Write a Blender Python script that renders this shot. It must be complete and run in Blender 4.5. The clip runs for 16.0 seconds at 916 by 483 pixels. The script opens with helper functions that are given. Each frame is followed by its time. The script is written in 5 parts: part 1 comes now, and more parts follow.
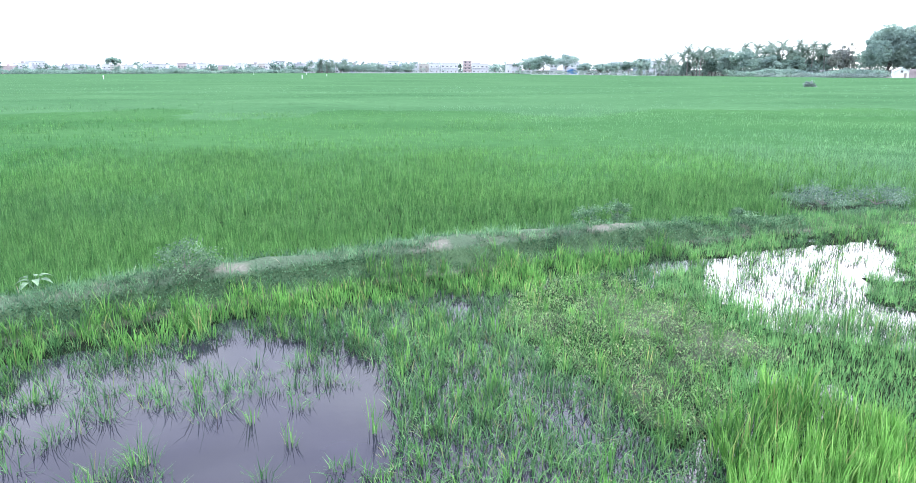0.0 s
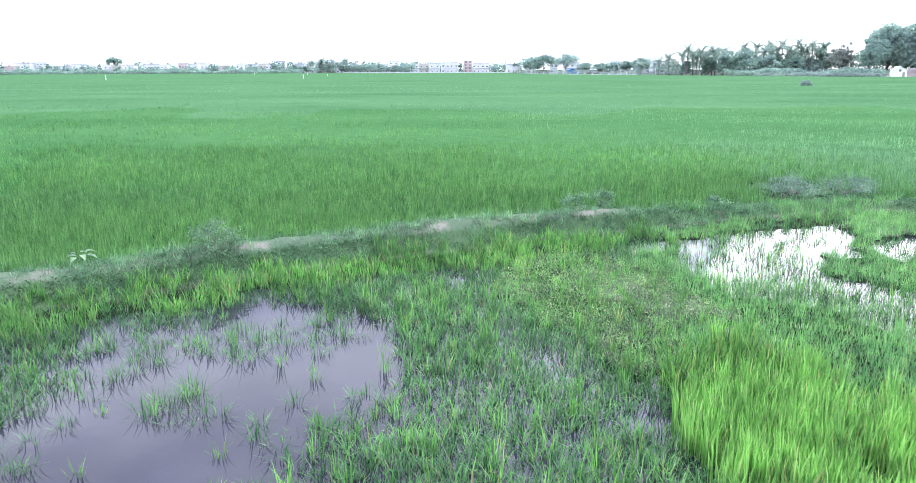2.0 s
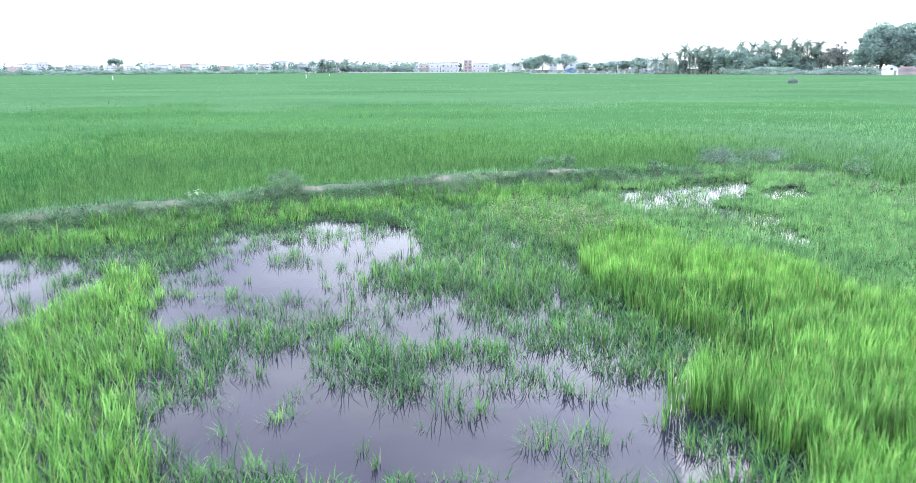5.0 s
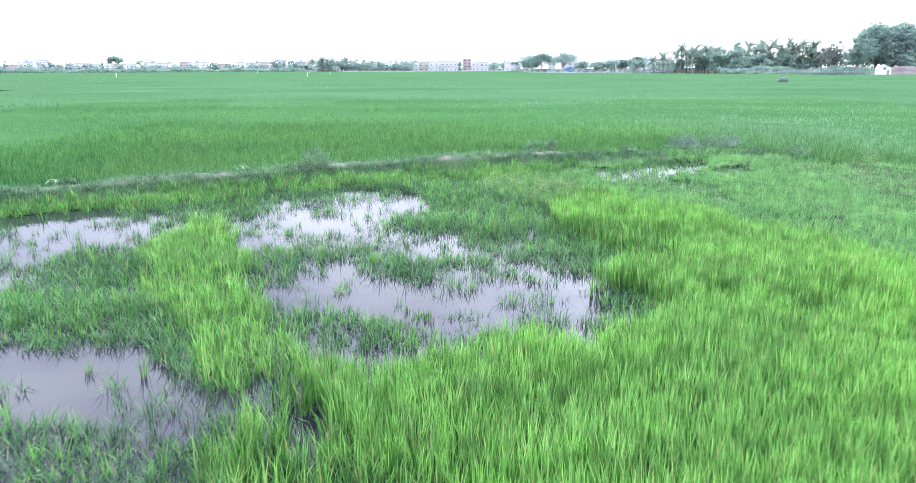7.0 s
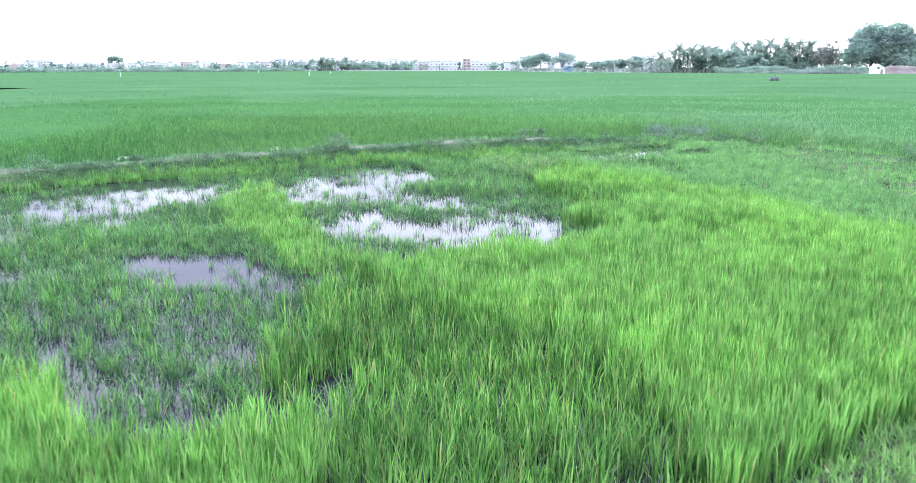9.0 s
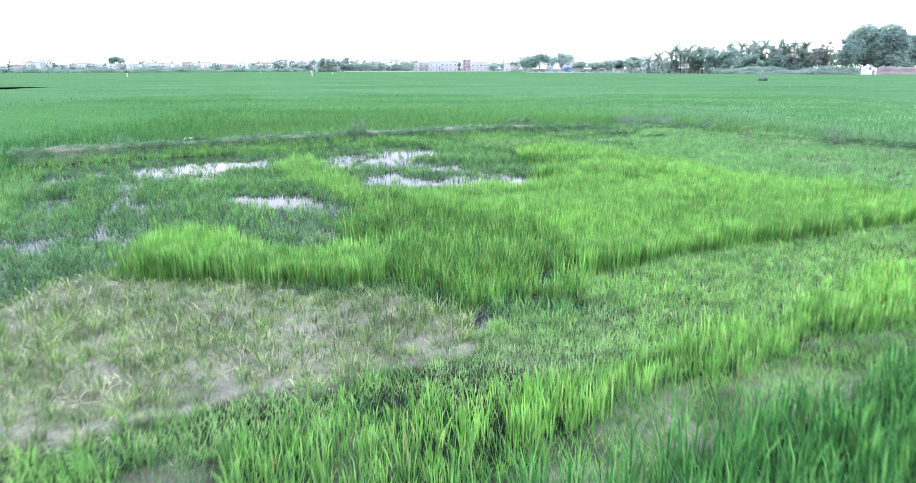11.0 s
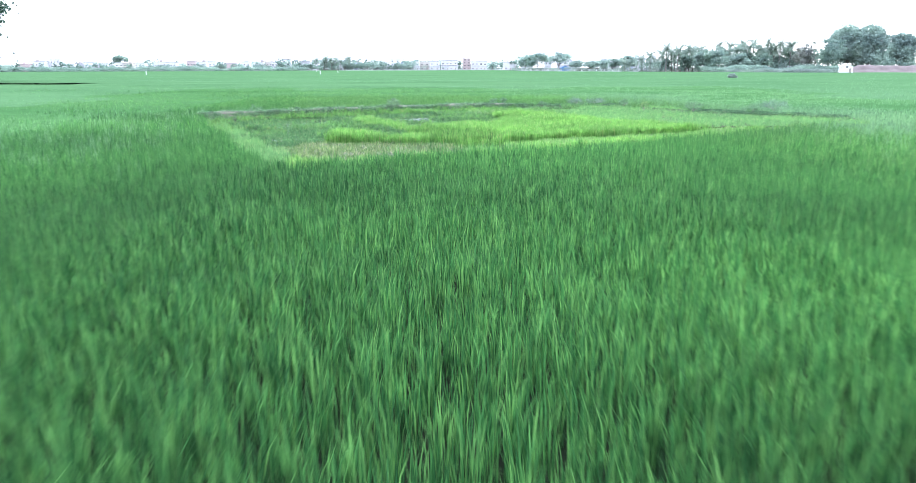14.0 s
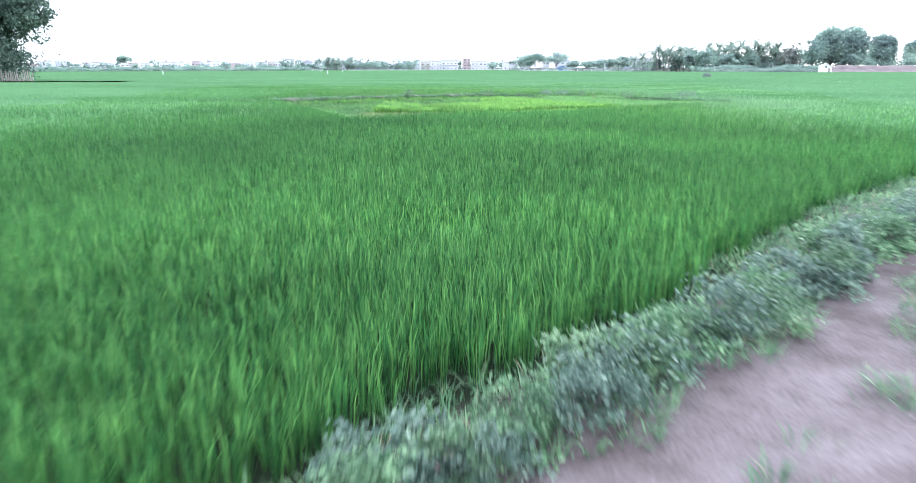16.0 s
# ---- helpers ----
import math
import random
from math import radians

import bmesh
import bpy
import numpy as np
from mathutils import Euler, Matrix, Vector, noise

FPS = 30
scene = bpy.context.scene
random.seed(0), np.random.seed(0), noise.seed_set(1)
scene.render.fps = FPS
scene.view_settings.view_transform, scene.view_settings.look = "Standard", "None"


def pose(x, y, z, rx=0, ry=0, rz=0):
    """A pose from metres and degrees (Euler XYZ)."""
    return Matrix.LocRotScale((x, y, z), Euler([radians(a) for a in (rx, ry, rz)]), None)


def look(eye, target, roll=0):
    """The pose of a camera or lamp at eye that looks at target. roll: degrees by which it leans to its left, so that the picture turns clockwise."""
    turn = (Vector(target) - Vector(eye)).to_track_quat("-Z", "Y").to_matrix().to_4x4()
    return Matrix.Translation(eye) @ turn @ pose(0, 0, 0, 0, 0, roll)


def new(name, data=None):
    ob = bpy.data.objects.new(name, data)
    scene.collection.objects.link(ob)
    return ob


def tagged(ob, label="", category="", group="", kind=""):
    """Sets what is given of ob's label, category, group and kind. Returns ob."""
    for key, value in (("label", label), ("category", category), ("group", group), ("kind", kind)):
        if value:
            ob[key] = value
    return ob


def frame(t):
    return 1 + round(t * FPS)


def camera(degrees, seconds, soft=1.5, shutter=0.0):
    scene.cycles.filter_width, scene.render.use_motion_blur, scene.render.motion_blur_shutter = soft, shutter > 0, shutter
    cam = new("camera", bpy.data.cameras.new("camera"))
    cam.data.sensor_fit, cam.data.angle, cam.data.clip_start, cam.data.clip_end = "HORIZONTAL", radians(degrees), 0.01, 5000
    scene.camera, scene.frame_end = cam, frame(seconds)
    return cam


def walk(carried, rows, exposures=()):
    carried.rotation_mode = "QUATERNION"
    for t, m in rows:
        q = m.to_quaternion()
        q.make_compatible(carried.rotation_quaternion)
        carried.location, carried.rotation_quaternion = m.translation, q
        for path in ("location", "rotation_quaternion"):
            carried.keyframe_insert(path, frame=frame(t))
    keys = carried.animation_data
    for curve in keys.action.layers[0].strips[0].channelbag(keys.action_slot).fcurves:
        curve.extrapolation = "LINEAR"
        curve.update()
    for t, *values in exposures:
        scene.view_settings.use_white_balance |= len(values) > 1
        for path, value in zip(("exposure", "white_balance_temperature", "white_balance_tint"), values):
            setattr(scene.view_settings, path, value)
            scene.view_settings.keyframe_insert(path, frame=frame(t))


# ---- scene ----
cam = camera(67.0, 16.0, soft=0.5, shutter=0.35)
PATH = [
    (0, (-0.037, 8.25, 2.998), (-0.03, 10.191, 2.517), -0.1),
    (0.5, (-0.021, 8.081, 3.007), (-0.015, 10.022, 2.525), -0.2),
    (1, (-0.012, 7.858, 2.999), (-0.005, 9.799, 2.517), -0.2),
    (1.5, (0.003, 7.529, 2.997), (0.009, 9.47, 2.515), -0.2),
    (2, (0.003, 7.055, 2.988), (0.008, 8.997, 2.506), -0.2),
    (2.5, (0.001, 6.465, 2.972), (0.007, 8.406, 2.489), -0.2),
    (3, (0.001, 5.768, 2.96), (0.007, 7.708, 2.477), -0.2),
    (3.5, (-0.007, 4.989, 2.936), (-0.001, 6.93, 2.453), -0.2),
    (4, (-0.004, 4.164, 2.922), (0.003, 6.105, 2.439), -0.2),
    (4.2, (0.023, 3.835, 2.899), (0.024, 5.777, 2.419), -0.3),
    (6.3, (0.008, 0.441, 2.821), (0.018, 2.381, 2.335), -0.4),
    (6.5, (0.007, 0.116, 2.812), (0.014, 2.057, 2.329), -0.3),
    (7, (-0.007, -0.661, 2.795), (0.0, 1.279, 2.31), -0.2),
    (7.5, (-0.042, -1.486, 2.781), (-0.033, 0.454, 2.295), -0.1),
    (8, (-0.052, -2.31, 2.759), (-0.044, -0.37, 2.273), -0.1),
    (8.5, (-0.064, -3.149, 2.726), (-0.056, -1.208, 2.24), -0.2),
    (9, (-0.066, -3.93, 2.702), (-0.058, -1.99, 2.216), -0.2),
    (9.2, (-0.083, -4.257, 2.7), (-0.072, -2.317, 2.215), -0.1),
    (11.3, (-0.05, -9.407, 2.615), (-0.043, -7.466, 2.131), -0.2),
    (11.5, (-0.058, -9.919, 2.616), (-0.052, -7.979, 2.13), -0.2),
    (12, (-0.066, -11.591, 2.588), (-0.061, -9.651, 2.102), -0.2),
    (12.5, (-0.08, -13.989, 2.562), (-0.074, -12.049, 2.075), -0.2),
    (13, (-0.083, -16.832, 2.531), (-0.077, -14.892, 2.045), -0.2),
    (13.5, (-0.085, -19.914, 2.517), (-0.079, -17.974, 2.03), -0.2),
    (14, (-0.086, -23.216, 2.487), (-0.079, -21.276, 2.0), -0.2),
    (14.5, (-0.087, -26.641, 2.435), (-0.08, -24.702, 1.946), -0.1),
    (15, (-0.074, -30.256, 2.43), (-0.067, -28.316, 1.942), -0.2),
    (15.5, (-0.041, -33.979, 2.433), (-0.034, -32.039, 1.946), -0.2),
    (16, (-0.001, -37.743, 2.436), (0.005, -35.803, 1.949), -0.2),
]
walk(cam, [(t, look(eye, aim, roll)) for t, eye, aim, roll in PATH], [(0, 0.40, 6300, 12), (9, 0.41, 6300, 12), (11.3, 0.35, 6300, 12), (12.0, 0.38, 6300, 12), (12.6, 0.48, 6300, 12), (14.5, 0.58, 6300, 12), (16, 0.54, 6300, 12)])


# ---------------------------------------------------------------- daylight
world = bpy.data.worlds.new("overcast_sky")
scene.world = world
world.use_nodes = True
wn, wl = world.node_tree.nodes, world.node_tree.links
SKY_HORIZON, SKY_RISE = 1.85, 4.4
SUN_FROM = (34, 40, 22)
sky = wn.new("ShaderNodeTexSky")
sky.sky_type, sky.sun_disc = "NISHITA", False
sky.sun_elevation, sky.sun_rotation = radians(22.7), radians(40)
sky_dim = wn.new("ShaderNodeVectorMath")
sky_dim.operation = "SCALE"
sky_dim.inputs["Scale"].default_value = 0.12
wl.new(sky.outputs[0], sky_dim.inputs[0])
wc = wn.new("ShaderNodeTexCoord")
cloud_map = wn.new("ShaderNodeMapping")
cloud_map.inputs["Scale"].default_value = (1.0, 1.0, 3.0)
wl.new(wc.outputs["Generated"], cloud_map.inputs[0])
cloud = wn.new("ShaderNodeTexNoise")
cloud.inputs["Scale"].default_value = 2.2
cloud.inputs["Detail"].default_value = 5
wl.new(cloud_map.outputs[0], cloud.inputs[0])
cloud_ramp = wn.new("ShaderNodeValToRGB")
cloud_ramp.color_ramp.elements[0].position, cloud_ramp.color_ramp.elements[0].color = 0.36, (0.44, 0.48, 0.62, 1)
cloud_ramp.color_ramp.elements[1].position, cloud_ramp.color_ramp.elements[1].color = 0.66, (0.95, 1.02, 1.11, 1)
wl.new(cloud.outputs["Fac"], cloud_ramp.inputs[0])
cloud_gain = wn.new("ShaderNodeVectorMath")
cloud_gain.operation = "SCALE"
sky_up = wn.new("ShaderNodeSeparateXYZ")
wl.new(wc.outputs["Generated"], sky_up.inputs[0])
sky_rise = wn.new("ShaderNodeMapRange")
sky_rise.inputs["To Min"].default_value, sky_rise.inputs["To Max"].default_value = SKY_HORIZON, SKY_HORIZON + SKY_RISE
wl.new(sky_up.outputs["Z"], sky_rise.inputs["Value"])
wl.new(sky_rise.outputs[0], cloud_gain.inputs["Scale"])
wl.new(cloud_ramp.outputs[0], cloud_gain.inputs[0])
sky_mix = wn.new("ShaderNodeMix")
sky_mix.data_type = "RGBA"
sky_mix.inputs["Factor"].default_value = 0.88
wl.new(sky_dim.outputs[0], sky_mix.inputs["A"])
wl.new(cloud_gain.outputs[0], sky_mix.inputs["B"])
sun_side = wn.new("ShaderNodeVectorMath")
sun_side.operation = "DOT_PRODUCT"
sun_side.inputs[1].default_value = Vector(SUN_FROM).normalized()
wl.new(wc.outputs["Generated"], sun_side.inputs[0])
sun_glow = wn.new("ShaderNodeMapRange")
sun_glow.interpolation_type = "SMOOTHSTEP"
sun_glow.inputs["From Min"].default_value, sun_glow.inputs["From Max"].default_value = 0.72, 1.0
sun_glow.inputs["To Min"].default_value, sun_glow.inputs["To Max"].default_value = 1.0, 1.75
wl.new(sun_side.outputs["Value"], sun_glow.inputs["Value"])
veiled = wn.new("ShaderNodeVectorMath")
veiled.operation = "SCALE"
wl.new(sky_mix.outputs["Result"], veiled.inputs[0])
wl.new(sun_glow.outputs[0], veiled.inputs["Scale"])
wl.new(veiled.outputs[0], wn["Background"].inputs["Color"])
wn["Background"].inputs["Strength"].default_value = 1.0

sun = new("sun", bpy.data.lights.new("sun", "SUN"))
sun.data.energy, sun.data.angle, sun.data.color = 1.5, radians(40), (1.0, 0.98, 0.95)
sun.matrix_world = look(SUN_FROM, (0, 0, 0))


# ---------------------------------------------------------------- materials
def shader(name, rough=0.7, spec=0.3):
    m = bpy.data.materials.new(name)
    m.use_nodes = True
    b = m.node_tree.nodes["Principled BSDF"]
    b.inputs["Roughness"].default_value = rough
    b.inputs["Specular IOR Level"].default_value = spec
    return m, m.node_tree.nodes, m.node_tree.links, b


def noise_node(nodes, links, scale, detail=4, stretch=(1, 1, 1)):
    tc = nodes.new("ShaderNodeTexCoord")
    mp = nodes.new("ShaderNodeMapping")
    mp.inputs["Scale"].default_value = stretch
    links.new(tc.outputs["Object"], mp.inputs[0])
    n = nodes.new("ShaderNodeTexNoise")
    n.inputs["Scale"].default_value = scale
    n.inputs["Detail"].default_value = detail
    links.new(mp.outputs[0], n.inputs[0])
    return n


def ramp(nodes, links, source, stops):
    r = nodes.new("ShaderNodeValToRGB")
    el = r.color_ramp.elements
    while len(el) < len(stops):
        el.new(0.5)
    for e, (p, c) in zip(el, stops):
        e.position, e.color = p, (*c, 1)
    links.new(source, r.inputs[0])
    return r


def mix(nodes, links, fac, a, b, mode="MIX"):
    m = nodes.new("ShaderNodeMix")
    m.data_type, m.blend_type = "RGBA", mode
    for key, v in (("Factor", fac), ("A", a), ("B", b)):
        sock = [s for s in m.inputs if s.name == key and (s.type == "VALUE" if key == "Factor" else s.type == "RGBA")][0]
        if isinstance(v, (int, float)):
            sock.default_value = v
        elif isinstance(v, tuple):
            sock.default_value = (*v, 1)
        else:
            links.new(v, sock)
    return [o for o in m.outputs if o.type == "RGBA"][0]


def leaf_material(name, dark, mid, light, patch=0.25, glow=0.35, rough=0.5, dry=None, patch_dark=0.6):
    """Leaves or blades: each one its own tone, with broad patches, and light that passes through."""
    m, n, l, b = shader(name, rough, 0.10)
    geo = n.new("ShaderNodeNewGeometry")
    stops = [(0.0, dark), (0.5, mid), (0.93, light)]
    if dry:
        stops.append((1.0, dry))
    r = ramp(n, l, geo.outputs["Random Per Island"], stops)
    big = noise_node(n, l, patch, 3, (0.55, 1.0, 1.0))
    shade = ramp(n, l, big.outputs["Fac"], [(0.32, (patch_dark, patch_dark * 1.05, patch_dark * 1.1)), (0.7, (1.1, 1.12, 1.0))])
    col = mix(n, l, 1.0, r.outputs[0], shade.outputs[0], "MULTIPLY")
    small = noise_node(n, l, 5.0, 2)
    grain = ramp(n, l, small.outputs["Fac"], [(0.36, (0.62, 0.64, 0.66)), (0.64, (1.3, 1.28, 1.2))])
    col = mix(n, l, 1.0, col, grain.outputs[0], "MULTIPLY")
    l.new(col, b.inputs["Base Color"])
    tr = n.new("ShaderNodeBsdfTranslucent")
    l.new(col, tr.inputs["Color"])
    ms = n.new("ShaderNodeMixShader")
    ms.inputs[0].default_value = glow
    l.new(b.outputs[0], ms.inputs[1])
    l.new(tr.outputs[0], ms.inputs[2])
    l.new(ms.outputs[0], n["Material Output"].inputs["Surface"])
    return m


def rough_material(name, c0, c1, scale, detail=6, rough=0.9, bump=0.3, bump_scale=None, spec=0.2, stretch=(1, 1, 1)):
    """Earth, plaster, bark and the like: two tones, stains and fine relief."""
    m, n, l, b = shader(name, rough, spec)
    a = noise_node(n, l, scale, detail, stretch)
    r = ramp(n, l, a.outputs["Fac"], [(0.3, c0), (0.7, c1)])
    fine = noise_node(n, l, (bump_scale or scale * 9), 3, stretch)
    g = ramp(n, l, fine.outputs["Fac"], [(0.25, (0.72, 0.72, 0.72)), (0.75, (1.15, 1.15, 1.15))])
    l.new(mix(n, l, 1.0, r.outputs[0], g.outputs[0], "MULTIPLY"), b.inputs["Base Color"])
    bp = n.new("ShaderNodeBump")
    bp.inputs["Strength"].default_value = bump
    bp.inputs["Distance"].default_value = 0.03
    l.new(fine.outputs["Fac"], bp.inputs["Height"])
    l.new(bp.outputs[0], b.inputs["Normal"])
    return m


RICE = leaf_material("rice_leaf", (0.019, 0.083, 0.029), (0.055, 0.189, 0.059), (0.140, 0.329, 0.100), patch=0.12, glow=0.40)
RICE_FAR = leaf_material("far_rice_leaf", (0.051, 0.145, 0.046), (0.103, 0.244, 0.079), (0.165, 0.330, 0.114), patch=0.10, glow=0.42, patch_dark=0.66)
# Distance haze is mixed into these two far crop colours.
RICE_EVEN_HAZED = leaf_material("even_hazed_rice_leaf", (0.086, 0.182, 0.082), (0.102, 0.208, 0.096), (0.120, 0.236, 0.112), patch=0.05, glow=0.45, patch_dark=0.74)
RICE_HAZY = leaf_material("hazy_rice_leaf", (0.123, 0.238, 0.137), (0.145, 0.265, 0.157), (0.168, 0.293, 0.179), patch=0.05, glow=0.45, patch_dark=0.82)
# Pale crop, its green lifted further for haze and lens veil.
RICE_PALE = leaf_material("pale_rice_leaf", (0.100, 0.210, 0.111), (0.152, 0.297, 0.152), (0.210, 0.373, 0.188), patch=0.10, glow=0.45, patch_dark=0.78)
YOUNG = leaf_material("young_rice_leaf", (0.090, 0.235, 0.050), (0.172, 0.375, 0.095), (0.265, 0.475, 0.150), glow=0.38, patch=0.5, dry=(0.36, 0.36, 0.16), patch_dark=0.78)
MIXED = leaf_material("weedy_rice_leaf", (0.034, 0.120, 0.030), (0.122, 0.298, 0.072), (0.235, 0.430, 0.125), glow=0.42, patch=0.9, dry=(0.34, 0.31, 0.15))
EDGE = leaf_material("edge_grass_leaf", (0.070, 0.205, 0.055), (0.132, 0.318, 0.086), (0.212, 0.412, 0.128), glow=0.45, patch=0.8, dry=(0.40, 0.36, 0.18))
REGROWTH = leaf_material("water_grass_leaf", (0.028, 0.095, 0.040), (0.092, 0.228, 0.090), (0.188, 0.352, 0.146), glow=0.38, patch=0.5, dry=(0.28, 0.25, 0.14))
VERGE = leaf_material("verge_grass_leaf", (0.070, 0.165, 0.092), (0.132, 0.265, 0.148), (0.235, 0.375, 0.225), glow=0.4, patch=0.9, dry=(0.36, 0.30, 0.24))
SEDGE = leaf_material("sedge_leaf", (0.066, 0.185, 0.073), (0.142, 0.317, 0.117), (0.245, 0.435, 0.173), glow=0.40, patch=0.6, dry=(0.34, 0.36, 0.20), patch_dark=0.8)
STRAW = leaf_material("straw", (0.200, 0.215, 0.125), (0.300, 0.315, 0.200), (0.420, 0.425, 0.300), patch=1.5, glow=0.1)
OLIVE = leaf_material("stubble_leaf", (0.070, 0.140, 0.048), (0.165, 0.265, 0.098), (0.300, 0.395, 0.180), glow=0.3, patch=1.2, dry=(0.42, 0.40, 0.24))
CUT = leaf_material("cut_rice_leaf", (0.090, 0.205, 0.070), (0.185, 0.350, 0.130), (0.300, 0.460, 0.210), patch=1.0, glow=0.42, dry=(0.42, 0.40, 0.24), patch_dark=0.75)
PALE_MAT = leaf_material("trampled_leaf", (0.090, 0.170, 0.070), (0.190, 0.320, 0.135), (0.310, 0.440, 0.220), patch=1.2, glow=0.35, dry=(0.42, 0.40, 0.26))
WEED = leaf_material("weed_leaf", (0.060, 0.140, 0.080), (0.135, 0.250, 0.150), (0.240, 0.370, 0.240), patch=1.5)
BANK_WEED = leaf_material("bank_weed_leaf", (0.036, 0.095, 0.052), (0.072, 0.155, 0.085), (0.130, 0.235, 0.140), patch=1.5)
PALE_WEED = leaf_material("pale_weed_leaf", (0.090, 0.170, 0.105), (0.150, 0.255, 0.160), (0.240, 0.345, 0.235), patch=2.0)
GREY_WEED = leaf_material("grey_weed_leaf", (0.075, 0.130, 0.110), (0.150, 0.230, 0.195), (0.245, 0.330, 0.285), patch=1.5)
# Far broadleaf and palm leaves: base colours paled and blued for distance haze.
TREE = leaf_material("hazed_tree_leaf", (0.192, 0.284, 0.262), (0.288, 0.407, 0.365), (0.384, 0.515, 0.463), patch=0.12, glow=0.5)
TREE_PALE = leaf_material("hazed_pale_tree_leaf", (0.258, 0.360, 0.342), (0.354, 0.474, 0.444), (0.450, 0.570, 0.534), patch=0.10, glow=0.45)
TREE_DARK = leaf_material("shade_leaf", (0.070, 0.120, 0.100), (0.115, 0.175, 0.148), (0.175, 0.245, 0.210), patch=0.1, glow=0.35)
TREE_RED = leaf_material("hazed_russet_tree_leaf", (0.240, 0.264, 0.252), (0.324, 0.348, 0.336), (0.408, 0.432, 0.396), patch=0.15, glow=0.4)
PALM = leaf_material("hazed_palm_leaf", (0.178, 0.254, 0.232), (0.265, 0.351, 0.314), (0.357, 0.448, 0.399), patch=0.2, glow=0.55)
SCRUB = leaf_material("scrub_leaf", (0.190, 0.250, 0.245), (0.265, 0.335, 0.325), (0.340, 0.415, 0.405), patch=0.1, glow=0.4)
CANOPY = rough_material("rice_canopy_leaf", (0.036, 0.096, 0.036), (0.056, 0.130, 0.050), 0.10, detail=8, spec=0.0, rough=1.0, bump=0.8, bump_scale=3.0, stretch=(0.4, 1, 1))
# Same leaf as the near sheet, paled and blued to match the hazed blades.
CANOPY_HAZED = rough_material("hazed_rice_canopy_leaf", (0.046, 0.108, 0.049), (0.068, 0.143, 0.067), 0.10, detail=8, spec=0.0, rough=1.0, bump=0.8, bump_scale=3.0, stretch=(0.4, 1, 1))
BARK = rough_material("bark", (0.15, 0.135, 0.13), (0.26, 0.24, 0.23), 1.5, stretch=(3, 3, 0.6))
EARTH = rough_material("bank_earth", (0.085, 0.068, 0.070), (0.135, 0.112, 0.116), 0.35, bump=0.5)
LIMEWASH = rough_material("limewash", (0.62, 0.63, 0.65), (0.78, 0.78, 0.79), 0.4, rough=0.8, bump=0.1)
PLASTER = rough_material("white_plaster", (0.50, 0.52, 0.55), (0.66, 0.68, 0.70), 0.4, rough=0.8, bump=0.1)
TINTS = [PLASTER,
         rough_material("cream_plaster", (0.40, 0.39, 0.36), (0.54, 0.52, 0.48), 0.3, rough=0.8, bump=0.1),
         rough_material("blue_plaster", (0.30, 0.36, 0.46), (0.42, 0.48, 0.57), 0.3, rough=0.8, bump=0.1),
         rough_material("pink_plaster", (0.42, 0.35, 0.35), (0.52, 0.44, 0.44), 0.3, rough=0.8, bump=0.1),
         rough_material("grey_plaster", (0.30, 0.32, 0.35), (0.42, 0.44, 0.47), 0.3, rough=0.8, bump=0.1)]
BLUE_SHEET = rough_material("blue_sheeting", (0.05, 0.18, 0.42), (0.09, 0.27, 0.55), 0.6, rough=0.5, bump=0.1)
WOOD = rough_material("weathered_wood", (0.20, 0.17, 0.16), (0.34, 0.30, 0.28), 2.0, stretch=(4, 4, 0.5))
ROOF = rough_material("grey_roofing", (0.26, 0.24, 0.24), (0.38, 0.36, 0.36), 0.5, bump=0.2)


def glass_material():
    m, n, l, b = shader("hazed_window_glass", 0.08, 0.6)
    # Pane colour raised from near black to carry the haze over the town.
    b.inputs["Base Color"].default_value = (0.10, 0.11, 0.13, 1)
    return m


def water_material():
    m, n, l, b = shader("muddy_water", 0.03, 0.5)
    a = noise_node(n, l, 0.7, 4)
    r = ramp(n, l, a.outputs["Fac"], [(0.3, (0.011, 0.010, 0.018)), (0.7, (0.020, 0.018, 0.031))])
    l.new(r.outputs[0], b.inputs["Base Color"])
    b.inputs["IOR"].default_value = 1.33
    w = noise_node(n, l, 5.0, 2, (1, 1, 1))
    bp = n.new("ShaderNodeBump")
    bp.inputs["Strength"].default_value = 0.05
    bp.inputs["Distance"].default_value = 0.02
    l.new(w.outputs["Fac"], bp.inputs["Height"])
    l.new(bp.outputs[0], b.inputs["Normal"])
    return m


GLASS = glass_material()
WATER = water_material()


# ---------------------------------------------------------------- plan of the fields
def lattice(ix, iy, seed):
    h = (ix.astype(np.int64) * 374761393 + iy.astype(np.int64) * 668265263 + seed * 1442695041) & 0xFFFFFFFF
    h = ((h ^ (h >> 13)) * 1274126177) & 0xFFFFFFFF
    return ((h ^ (h >> 16)) & 0xFFFF) / 65535.0


def value_noise(x, y, size, seed=0):
    x, y = np.asarray(x, float) / size, np.asarray(y, float) / size
    ix, iy = np.floor(x), np.floor(y)
    fx, fy = x - ix, y - iy
    fx, fy = fx * fx * (3 - 2 * fx), fy * fy * (3 - 2 * fy)
    a, b = lattice(ix, iy, seed), lattice(ix + 1, iy, seed)
    c, d = lattice(ix, iy + 1, seed), lattice(ix + 1, iy + 1, seed)
    return (a * (1 - fx) + b * fx) * (1 - fy) + (c * (1 - fx) + d * fx) * fy


